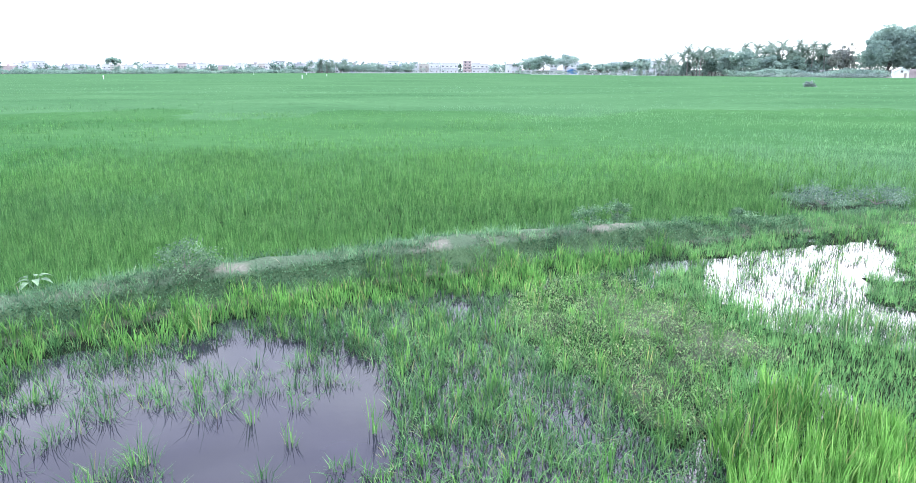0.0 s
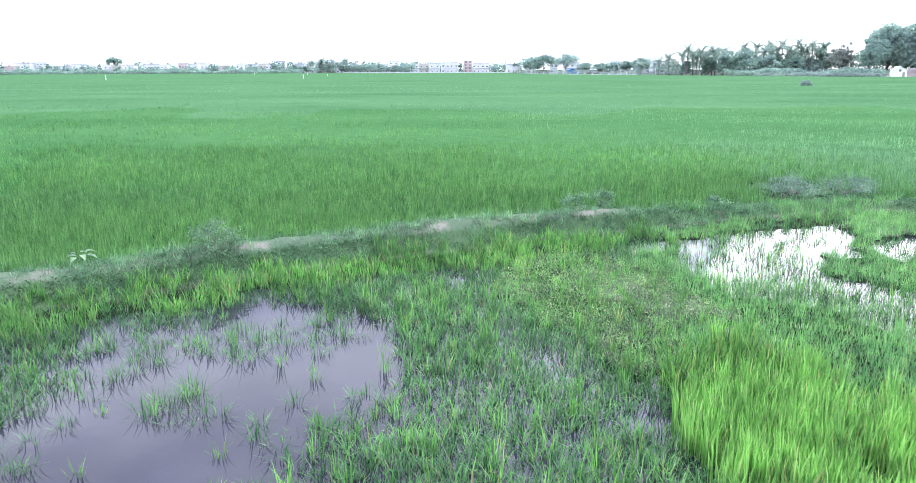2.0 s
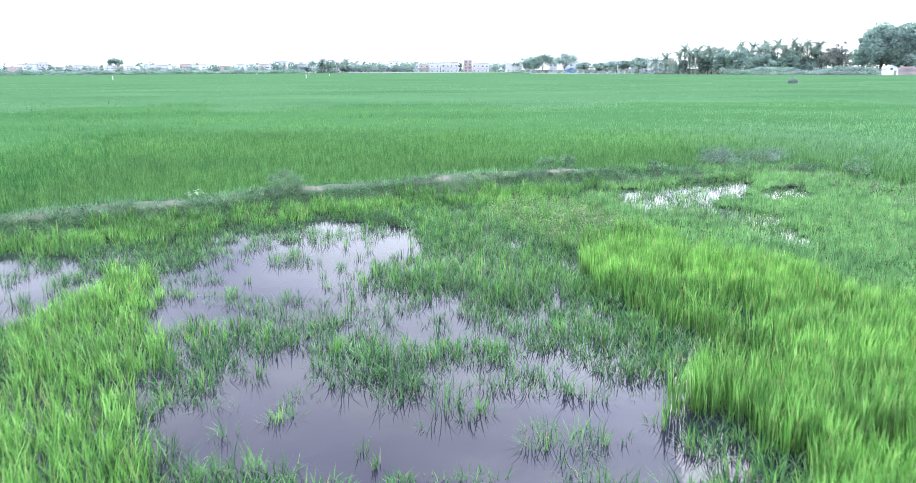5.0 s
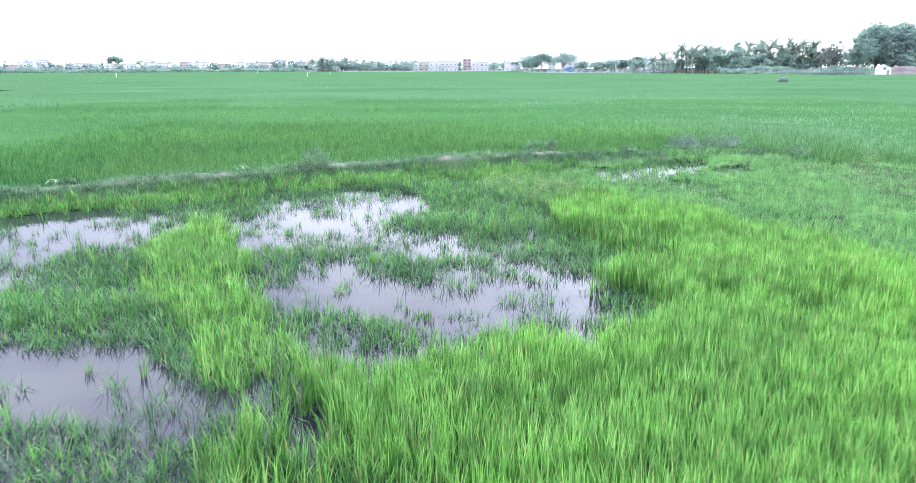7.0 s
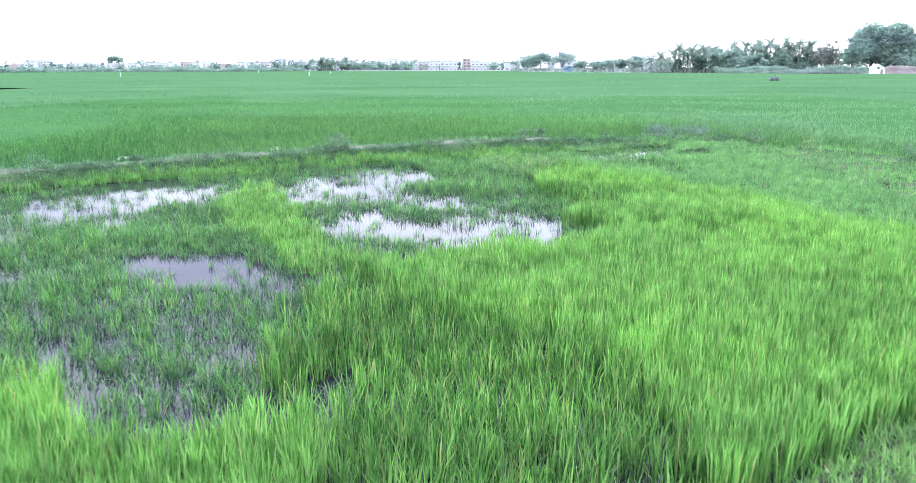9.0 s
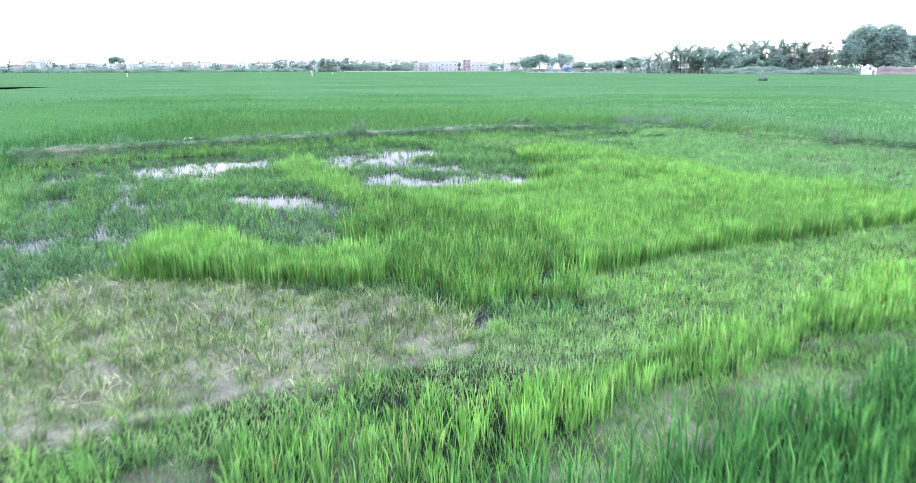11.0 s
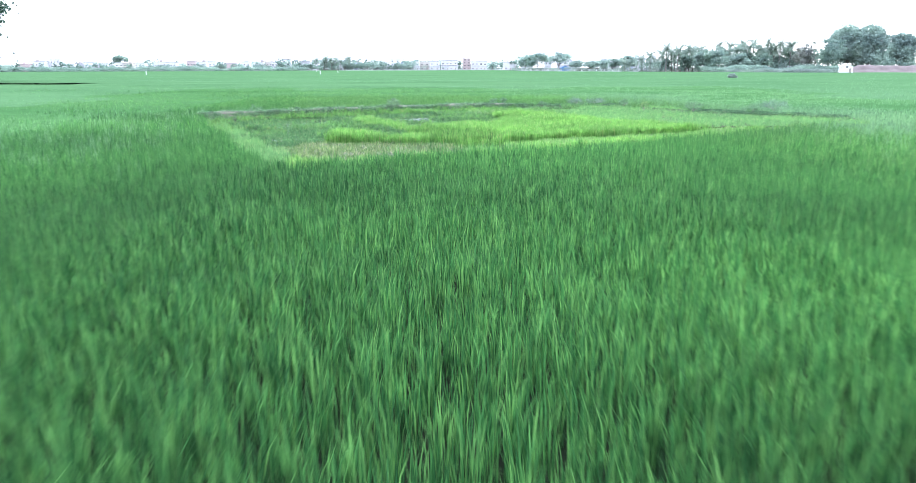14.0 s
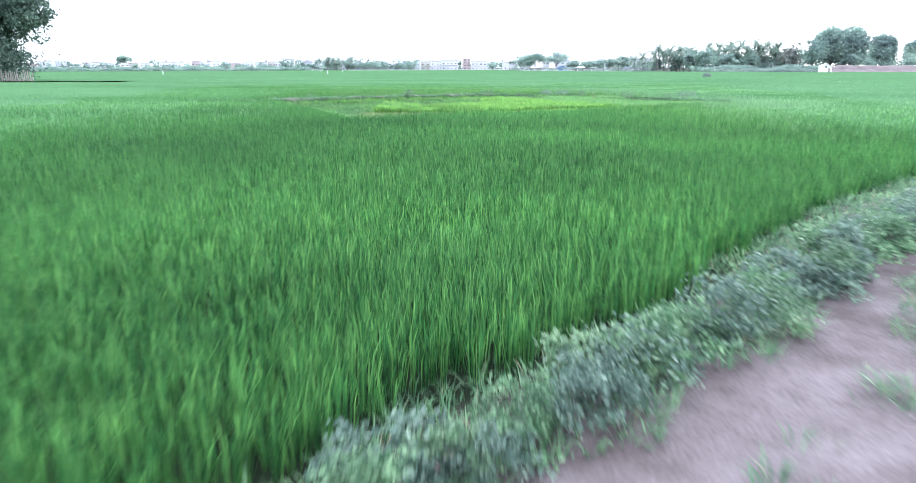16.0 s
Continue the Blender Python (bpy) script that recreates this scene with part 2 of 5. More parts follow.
def inside(x, y, poly):
    hit = np.zeros(np.shape(x), bool)
    for (x0, y0), (x1, y1) in zip(poly, poly[1:] + poly[:1]):
        if y0 == y1:
            continue
        cross = ((y0 > y) != (y1 > y)) & (x < (x1 - x0) * (y - y0) / (y1 - y0) + x0)
        hit ^= cross
    return hit


def to_line(x, y, line):
    """Distance to a polyline, and how far along it the nearest point lies."""
    best, along, run = np.full(np.shape(x), 1e9), np.zeros(np.shape(x)), 0.0
    for (x0, y0), (x1, y1) in zip(line, line[1:]):
        dx, dy = x1 - x0, y1 - y0
        n = math.hypot(dx, dy)
        t = np.clip(((x - x0) * dx + (y - y0) * dy) / n ** 2, 0, 1)
        d = np.hypot(x - x0 - t * dx, y - y0 - t * dy)
        along = np.where(d < best, run + t * n, along)
        best = np.minimum(best, d)
        run += n
    return best, along


BUND = [(-12.5, 11.2), (-10, 13.3), (-8.4, 14.3), (-6.4, 15.6), (-4.8, 16.4), (-3.7, 17.2), (-2.3, 18.0), (-0.5, 18.8),
        (2.0, 19.8), (4.5, 20.7), (6.3, 21.2), (8.6, 22.0), (9.8, 21.7), (10.7, 20.0), (11.5, 18.1), (12.6, 16.4), (13.7, 14.9), (14.9, 13.0), (18.5, 10.2)]
PLOT = [(-12.6, 11.2), (-8.3, 1.2), (-5.6, -4.6), (-4.3, -7.3), (-3.3, -6.9), (-1.5, -6.1), (-0.2, -5.45), (1.4, -4.65), (3.0, -3.6), (5.0, -2.3), (8.2, -0.2), (12.2, 2.6), (17, 5.4), (18.5, 8.0)]
FRONT = PLOT[:13]
PLOT = PLOT + BUND[::-1]
BRIGHT = [(1.5, -0.3), (3.4, 0.9), (6.0, 2.0), (8.1, 3.0), (9.8, 3.7), (10, 4.1), (8.3, 5.4), (7.0, 6.6), (6.1, 8.2), (5.8, 9.3), (5.0, 10.4), (4.4, 11.9), (3.7, 12.8), (2.9, 14.1), (2.1, 13.4),
          (1.7, 12.3), (1.8, 11.1), (2.3, 10.2), (2.6, 9.4), (2.4, 8.6), (1.7, 8.0), (2.4, 7.9), (2.6, 7.2), (2.4, 6.5), (1.7, 5.9), (1.2, 5.5), (0.8, 5.8), (0.1, 5.5), (-0.5, 5.1), (-0.9, 5.0),
          (-1.6, 5.4), (-0.6, 3.7), (0.5, 2.7), (1.3, 2.0), (1.6, 0.9)]
MEDIUM = [(-1.6, 5.0), (-0.6, 3.7), (0.5, 2.7), (1.3, 2.0), (1.6, 0.9), (1.4, -0.8), (0.4, -1.1), (-0.9, -0.7), (-1.2, 0.6), (-1.6, 1.0), (-2.2, 2.1), (-1.7, 3.4)]
CLUMP = [(-4.3, 0.3), (-4.0, 1.4), (-3.4, 1.4), (-2.8, 0.6), (-2.2, 0.4), (-1.5, 0.9), (-0.9, 0.5), (-1.0, -0.5), (-2.6, -0.5), (-3.2, -0.4), (-4.3, -0.2)]
STUBBLE = [(-5.3, -2.3), (-4.9, -0.3), (-3.6, -0.2), (-2.1, -0.4), (0.3, -1.6), (-0.3, -2.7), (-2.5, -4.0), (-3.9, -4.6), (-4.6, -4.4)]
TRAMPLED = [(0.5, 17.0), (1.1, 18.2), (2.1, 18.4), (2.9, 17.3), (3.3, 15.2), (2.6, 14.2), (1.8, 13.3), (1.2, 14.2), (0.9, 15.4)]
DIVIDE = [(-5.0, 12.4), (-4.2, 12.0), (-3.0, 8.8), (-1.9, 6.1), (-1.5, 5.4), (-2.0, 4.8), (-2.8, 6.1), (-3.9, 8.0), (-4.8, 9.8)]
POOLS = [
    [(-3.6, 10.6), (-4.0, 13.0), (-3.8, 14.9), (-2.5, 15.6), (-0.8, 15.1), (-0.7, 13.2), (-1.2, 12.1), (-0.9, 11.2), (0.3, 11.1), (0.2, 10.5), (-0.5, 9.5), (-1.5, 10.1), (-2.3, 9.8), (-3.2, 10.1)],
    [(-4.9, 15.4), (-3.8, 15.6), (-3.9, 14.4), (-4.5, 14.6)],
    [(-2.2, 7.4), (-2.6, 9.1), (-1.5, 8.4), (-0.9, 7.9), (-0.4, 8.3), (0.2, 9.1), (1.0, 8.5), (1.6, 8.0), (1.6, 7.2), (1.2, 6.2), (0.9, 6.3), (0.1, 6.9), (-0.9, 7.2)],
    [(3.5, 17.9), (4.0, 19.1), (4.9, 19.9), (6.2, 20.6), (7.4, 20.9), (7.9, 20.8), (7.4, 19.4), (6.4, 18.0), (5.7, 17.3), (5.8, 16.4), (6.3, 15.9), (6.0, 15.0), (6.5, 14.4), (5.8, 13.4), (5.2, 14.2), (4.8, 15.1), (4.1, 15.7), (3.7, 16.3)],
    [(6.9, 17.7), (7.6, 18.9), (8.6, 19.6), (8.0, 18.0)],
    [(-9.5, 12.0), (-8.3, 12.9), (-7.1, 13.5), (-5.4, 12.3), (-4.8, 10.4), (-5.3, 9.9), (-6.2, 10.4), (-6.8, 9.6), (-7.2, 7.8), (-7.9, 7.6)],
    [(-3.8, 4.3), (-4.4, 4.9), (-5.0, 5.7), (-4.9, 6.2), (-4.2, 5.9), (-3.8, 6.3), (-3.2, 6.0), (-2.7, 5.3), (-2.1, 5.0), (-1.9, 4.2), (-3.0, 4.2)],
    [(-8.3, 8.5), (-7.6, 8.2), (-6.6, 4.9), (-5.7, 1.9), (-5.9, 1.9), (-6.9, 4.9)],
    [(-4.2, 2.5), (-3.7, 2.5), (-2.9, 1.3), (-3.5, 1.3)],
]
ROAD = [(-40, -76), (-2.6, -39.2), (1.8, -34.7), (3.8, -32.9), (5.9, -30.3), (8.4, -27.4), (14, -22.5), (40, -4), (120, 50)]
FIELD_EDGE = [(-900, -60), (-900, 560), (-330, 600), (-150, 680), (40, 640), (50, 425), (88, 330), (92, 312), (116, 268), (126, 236), (190, 222), (300, 222), (300, -60)]

WET, DARK, YOUNG_Z, MIXED_Z, STUBBLE_Z, VERGE_Z, TRAMPLED_Z, POOL_Z, ROAD_Z, STRIP_Z, LOW_Z, GUTTER_Z, SEDGE_Z = range(13)


def zones(x, y):
    """The kind of growth at each place of the plan."""
    jx = x + (value_noise(x, y, 0.6, 11) - 0.5) * 0.5 + (value_noise(x, y, 0.2, 12) - 0.5) * 0.2
    jy = y + (value_noise(x, y, 0.6, 13) - 0.5) * 0.5 + (value_noise(x, y, 0.2, 14) - 0.5) * 0.2
    z = np.full(np.shape(x), DARK)
    plot = inside(jx, jy, PLOT)
    z[plot] = WET
    wx, wy = jx + (value_noise(x, y, 0.9, 16) - 0.5) * 0.4, jy + (value_noise(x, y, 0.9, 17) - 0.5) * 0.4
    for p in POOLS:
        z[plot & inside(wx, wy, p)] = POOL_Z
    z[plot & inside(jx, jy, DIVIDE)] = STRIP_Z
    z[plot & inside(jx, jy, TRAMPLED)] = TRAMPLED_Z
    front, _ = to_line(jx, jy, FRONT)
    z[plot & (jx > 1.2) & (jy < 6) & (front < 5.5)] = LOW_Z
    z[plot & (jx < 1.4) & (jy < -1.5) & (front < 3.0)] = LOW_Z
    z[plot & (front < np.where(jx < -5, 1.0, np.where(jx < 0.3, 1.7, 1.3)))] = STRIP_Z
    z[plot & (front < np.where(jx > 0, 0.75, 0.3)) & (jx > -4.5)] = GUTTER_Z
    z[plot & (z == WET) & (jx > np.interp(jy, [6, 10, 12.5, 15.5, 17, 20], [5.6, 4.2, 2.3, 2.5, 2.6, 4.0]))] = SEDGE_Z
    z[plot & inside(wx, wy, STUBBLE)] = STUBBLE_Z
    z[plot & inside(jx, jy, MEDIUM)] = MIXED_Z
    cx, cy = x + (jx - x) * 0.3, y + (jy - y) * 0.3
    z[plot & inside(cx, cy, CLUMP)] = YOUNG_Z
    k = np.interp(y, [5.5, 8], [0.3, 0.65])
    z[plot & inside(x + (jx - x) * k, y + (jy - y) * k, BRIGHT)] = YOUNG_Z
    z[(z == YOUNG_Z) & (jy > 5.5) & (value_noise(x, y, 0.5, 20) * 0.6 + value_noise(x, y, 0.2, 27) * 0.4 > 0.70)] = MIXED_Z
    z[(z == YOUNG_Z) & (jy > 8.5) & (jx < 3.6) & (value_noise(x, y, 0.7, 18) > np.where((jy < 11.0) & (jx < 3.3), 0.18, 0.6))] = MIXED_Z
    b, _ = to_line(jx, jy, BUND)
    z[plot & (b < 1.7) & (jx < 3.6)] = np.where(z[plot & (b < 1.7) & (jx < 3.6)] == POOL_Z, POOL_Z, STRIP_Z)
    z[plot & (b < 1.3) & (jx >= 3.6) & (z != POOL_Z)] = SEDGE_Z
    gap = np.hypot(x - 10.5, y - 20.0) < 1.35
    broken = (x < 4) | (value_noise(x, y, 1.5, 19) > np.interp(x, [4, 6], [0.3, 0.56]))
    z[(b < np.interp(x, [3, 6], [0.62, 0.45])) & ~gap] = SEDGE_Z
    z[(b < np.interp(x, [3, 6], [0.62, 0.45])) & ~gap & broken] = VERGE_Z
    z[(np.hypot((jx - 8.3) / 1.3, (jy - 23.2) / 1.7) < 1) & ~plot] = VERGE_Z
    r, _ = to_line(jx, jy, ROAD)
    z[r < 2.5] = VERGE_Z
    z[r < 1.2] = ROAD_Z
    z[(r < 0.42) & (value_noise(x, y, 0.7, 15) > 0.32)] = VERGE_Z
    return z


def ground_height(x, y):
    h = 0.02 + 0.0 * x
    plot = inside(x, y, PLOT)
    wet = 0.04 * value_noise(x, y, 0.7, 21) + 0.03 * value_noise(x, y, 0.22, 22) - 0.074
    h = np.where(plot, wet, h)
    for p in POOLS:
        h = np.where(inside(x, y, p), -0.05, h)
    z = zones(x, y)
    h = np.where(plot & np.isin(z, (YOUNG_Z, MIXED_Z)), wet, h)
    h = np.where(plot & (z == STUBBLE_Z), wet + 0.115, h)
    h = np.where(plot & (z == SEDGE_Z), wet + np.interp(x, [6, 8], [0.05, 0.085]), h)
    h = np.where(plot & (z == GUTTER_Z), wet + 0.09, h)
    h = np.where(plot & np.isin(z, (LOW_Z, STRIP_Z)), wet + np.where(y > 4, 0.02, 0.07), h)
    h = np.where(plot & (z == TRAMPLED_Z), wet + 0.085, h)
    b, along = to_line(x, y, BUND)
    top = 0.33 + 0.11 * value_noise(along, 0 * x, 1.3, 23)
    top = top * np.clip(np.hypot(x - 10.5, y - 20.0) - 0.6, 0.12, 1) * np.interp(x, [3, 6], [1.0, 0.5])
    half = (0.37 + 0.12 * value_noise(along, 0 * x, 2.1, 24)) * np.interp(x, [3, 6], [1.0, 0.75])
    ridge = top / (1 + (b / half) ** 4) + 0.05 * (value_noise(x, y, 0.25, 25) - 0.5) * (b < 0.8)
    h = np.maximum(h, np.where(b < 1.3, ridge, -9))
    r, _ = to_line(x, y, ROAD)
    bank = 0.16 / (1 + (r / 1.9) ** 6) + 0.05 * (value_noise(x, y, 0.5, 26) - 0.5) * (r < 2)
    h = np.where(r < 3, np.maximum(h, bank), h)
    return h


def steps(lo, fine_lo, fine_hi, hi, fine, grow=1.25):
    out = list(np.arange(fine_lo, fine_hi + fine / 2, fine))
    s, v = fine, fine_hi
    while v < hi:
        s *= grow
        v += s
        out.append(min(v, hi))
    s, v = fine, fine_lo
    while v > lo:
        s *= grow
        v -= s
        out.insert(0, max(v, lo))
    return np.array(out)


def mesh_from_arrays(name, verts, loops, sizes, mats, smooth=False):
    me = bpy.data.meshes.new(name)
    me.vertices.add(len(verts))
    me.vertices.foreach_set("co", np.ascontiguousarray(verts, np.float32).ravel())
    me.loops.add(len(loops))
    me.loops.foreach_set("vertex_index", np.ascontiguousarray(loops, np.int32))
    starts = np.concatenate(([0], np.cumsum(sizes)[:-1])).astype(np.int32)
    me.polygons.add(len(sizes))
    me.polygons.foreach_set("loop_start", starts)
    if smooth:
        me.polygons.foreach_set("use_smooth", np.ones(len(sizes), bool))
    me.update(calc_edges=True)
    for m in mats:
        me.materials.append(m)
    return me


def grid_mesh(name, xs, ys, height, mat, keep=None):
    gx, gy = np.meshgrid(xs, ys)
    gz = height(gx, gy)
    nx, ny = len(xs), len(ys)
    i = (np.arange(ny - 1)[:, None] * nx + np.arange(nx - 1)[None, :])
    if keep is not None:
        cx, cy = (gx[:-1, :-1] + gx[1:, 1:]) / 2, (gy[:-1, :-1] + gy[1:, 1:]) / 2
        i = i[keep(cx, cy)]
    i = i.ravel()
    loops = np.stack((i, i + 1, i + nx + 1, i + nx), 1)
    used, inv = np.unique(loops.ravel(), return_inverse=True)
    verts = np.stack((gx.ravel(), gy.ravel(), gz.ravel()), 1)[used]
    return mesh_from_arrays(name, verts, inv, np.full(len(i), 4), [mat], True)


# ---------------------------------------------------------------- ground, water
def ground_material():
    """Wet mud between the plants, dry trodden earth on the raised bank and track."""
    m, n, l, b = shader("field_earth", 1.0, 0.05)
    geo = n.new("ShaderNodeNewGeometry")
    sep = n.new("ShaderNodeSeparateXYZ")
    l.new(geo.outputs["Position"], sep.inputs[0])
    a = noise_node(n, l, 1.6, 6)
    # Wet mud, taken well below its own tone for the shade among stems.
    mud = ramp(n, l, a.outputs["Fac"], [(0.3, (0.006, 0.011, 0.006)), (0.7, (0.012, 0.018, 0.010))])
    dry = ramp(n, l, a.outputs["Fac"], [(0.3, (0.060, 0.049, 0.049)), (0.7, (0.142, 0.123, 0.128))])
    up = n.new("ShaderNodeMapRange")
    up.inputs["From Min"].default_value, up.inputs["From Max"].default_value = 0.03, 0.075
    l.new(sep.outputs["Z"], up.inputs["Value"])
    high = n.new("ShaderNodeMapRange")
    high.inputs["From Min"].default_value, high.inputs["From Max"].default_value = 0.06, 0.10
    l.new(sep.outputs["Z"], high.inputs["Value"])
    turf = ramp(n, l, a.outputs["Fac"], [(0.3, (0.040, 0.075, 0.038)), (0.64, (0.070, 0.115, 0.058)), (0.74, (0.140, 0.118, 0.108))])
    field = n.new("ShaderNodeMapRange")
    field.inputs["From Min"].default_value, field.inputs["From Max"].default_value = -14.0, -12.0
    l.new(sep.outputs["Y"], field.inputs["Value"])
    silt = ramp(n, l, a.outputs["Fac"], [(0.3, (0.072, 0.080, 0.055)), (0.7, (0.195, 0.195, 0.160))])
    c = mix(n, l, up.outputs[0], mud.outputs[0], mix(n, l, field.outputs[0], dry.outputs[0], silt.outputs[0]))
    north = n.new("ShaderNodeMapRange")
    north.inputs["From Min"].default_value, north.inputs["From Max"].default_value = 5.0, 6.0
    l.new(sep.outputs["Y"], north.inputs["Value"])
    grassy = n.new("ShaderNodeMath")
    grassy.operation = "MULTIPLY"
    l.new(high.outputs[0], grassy.inputs[0])
    l.new(north.outputs[0], grassy.inputs[1])
    c = mix(n, l, grassy.outputs[0], c, turf.outputs[0])
    crest = n.new("ShaderNodeMapRange")
    crest.inputs["From Min"].default_value, crest.inputs["From Max"].default_value = 0.29, 0.34
    crest.inputs["To Max"].default_value = 0.6
    l.new(sep.outputs["Z"], crest.inputs["Value"])
    dust = ramp(n, l, a.outputs["Fac"], [(0.50, (0.085, 0.115, 0.082)), (0.60, (0.215, 0.180, 0.175))])
    c = mix(n, l, crest.outputs[0], c, dust.outputs[0])
    fine = noise_node(n, l, 28, 3)
    g = ramp(n, l, fine.outputs["Fac"], [(0.3, (0.75, 0.75, 0.75)), (0.7, (1.15, 1.15, 1.15))])
    l.new(mix(n, l, 1.0, c, g.outputs[0], "MULTIPLY"), b.inputs["Base Color"])
    bp = n.new("ShaderNodeBump")
    bp.inputs["Strength"].default_value, bp.inputs["Distance"].default_value = 0.6, 0.03
    l.new(fine.outputs["Fac"], bp.inputs["Height"])
    l.new(bp.outputs[0], b.inputs["Normal"])
    return m


xs = steps(-4000, -13, 15, 4000, 0.2)
ys = steps(-1500, -37, 23, 4500, 0.2)
ground = new("ground", grid_mesh("ground", xs, ys, ground_height, ground_material()))
tagged(ground, "wet brown field earth with a raised bank and a dusty track", "ground", kind="structure")

water = new("water", grid_mesh("water", np.linspace(-14, 20, 60), np.linspace(-8, 24, 60), lambda x, y: 0 * x, WATER,
                               keep=lambda x, y: inside(x, y, PLOT)))
tagged(water, "still muddy paddy water mirroring the grey sky", "water", kind="structure")


# ---------------------------------------------------------------- blades
rng = np.random.default_rng(7)


def blade_arrays(base, length, width, az, lean, bend, fine):
    """Tapered blades: a quad and a tip (2: broad to near the tip, as in a close stand), or one triangle where far off."""
    n = len(base)
    share = 0.7 if fine == 2 else 0.55
    side = np.stack((-np.sin(az), np.cos(az), 0 * az), 1) * width[:, None] / 2
    out = np.stack((np.cos(az), np.sin(az), 0 * az), 1)
    up = np.array((0, 0, 1.0))
    l1, l2 = lean, lean + bend
    mid = base + out * (np.sin(l1) * length * share)[:, None] + up * (np.cos(l1) * length * share)[:, None]
    tip = mid + out * (np.sin(l2) * length * (1 - share))[:, None] + up * (np.cos(l2) * length * (1 - share))[:, None]
    if fine:
        v = np.stack((base - side * 0.6, base + side * 0.6, mid + side, mid - side, tip), 1).reshape(-1, 3)
        k = np.arange(n)[:, None] * 5
        loops = (k + np.array([0, 1, 2, 3, 3, 2, 4])).ravel()
        sizes = np.tile([4, 3], n)
    else:
        v = np.stack((base - side, base + side, tip), 1).reshape(-1, 3)
        loops = np.arange(3 * n)
        sizes = np.full(n, 3)
    return v, loops, sizes


def blade_object(name, chunks, mat, label, category):
    verts, loops, sizes, off = [], [], [], 0
    for v, l, s in chunks:
        verts.append(v), loops.append(l + off), sizes.append(s)
        off += len(v)
    ob = new(name, mesh_from_arrays(name, np.concatenate(verts), np.concatenate(loops), np.concatenate(sizes), [mat]))
    return tagged(ob, label, category, kind="stuff")


def reach(x, y):
    """How near the flight line comes to a place ahead of it."""
    return np.maximum(np.maximum(np.abs(x) / 0.62, y - 8.2), 2.5)


def sow(n_per_m2, box, test):
    x0, x1, y0, y1 = box
    step = n_per_m2 ** -0.5
    gx, gy = np.meshgrid(np.arange(x0, x1, step), np.arange(y0, y1, step))
    x = gx.ravel() + rng.uniform(-0.55, 0.55, gx.size) * step
    y = gy.ravel() + rng.uniform(-0.55, 0.55, gx.size) * step
    k = test(x, y)
    return x[k], y[k]


def tufts(x, y, per, spread, length, vary, width, lean, bend, fine=True, low=0.62):
    """Blades fanned out of each tuft."""
    n = len(x) * per
    cx, cy = np.repeat(x, per), np.repeat(y, per)
    hl = np.repeat(length * (1 + vary * (rng.random(len(x)) - 0.5)), per) if np.isscalar(length) else np.repeat(length, per)
    az = rng.uniform(0, 2 * np.pi, n)
    rad = spread * np.sqrt(rng.random(n))
    bx, by = cx + rad * np.cos(az), cy + rad * np.sin(az)
    face = az + rng.normal(0, 0.7, n)
    bz = ground_height(bx, by) - 0.02
    ln = hl * rng.uniform(low, 1.08, n)
    return blade_arrays(np.stack((bx, by, bz), 1), ln, width * rng.uniform(0.7, 1.25, n), face,
                        np.abs(rng.normal(lean, min(lean * 0.6, 0.3), n)), rng.uniform(0.2, 1.0, n) * bend, fine)


def rice_height(x, y):
    return 0.36 + 0.08 * (y < 4) + 0.14 * value_noise(x, y, 2.6, 31) + 0.16 * value_noise(x, y, 0.8, 32)


def is_rice(x, y):
    return (zones(x, y) == DARK) & inside(x, y, FIELD_EDGE)


LIGHT_PLOT = [(30, 124), (98, 127), (98, 143), (34, 139)]
POND = [(-90, 78), (-54.5, 78.5), (-54, 88), (-90, 88.5)]
SEAM = [(8.6, 22), (5.9, 27.5), (4, 30.6), (0.6, 41.6), (-9.4, 60.7), (-20.5, 77.8), (-300, 560)]


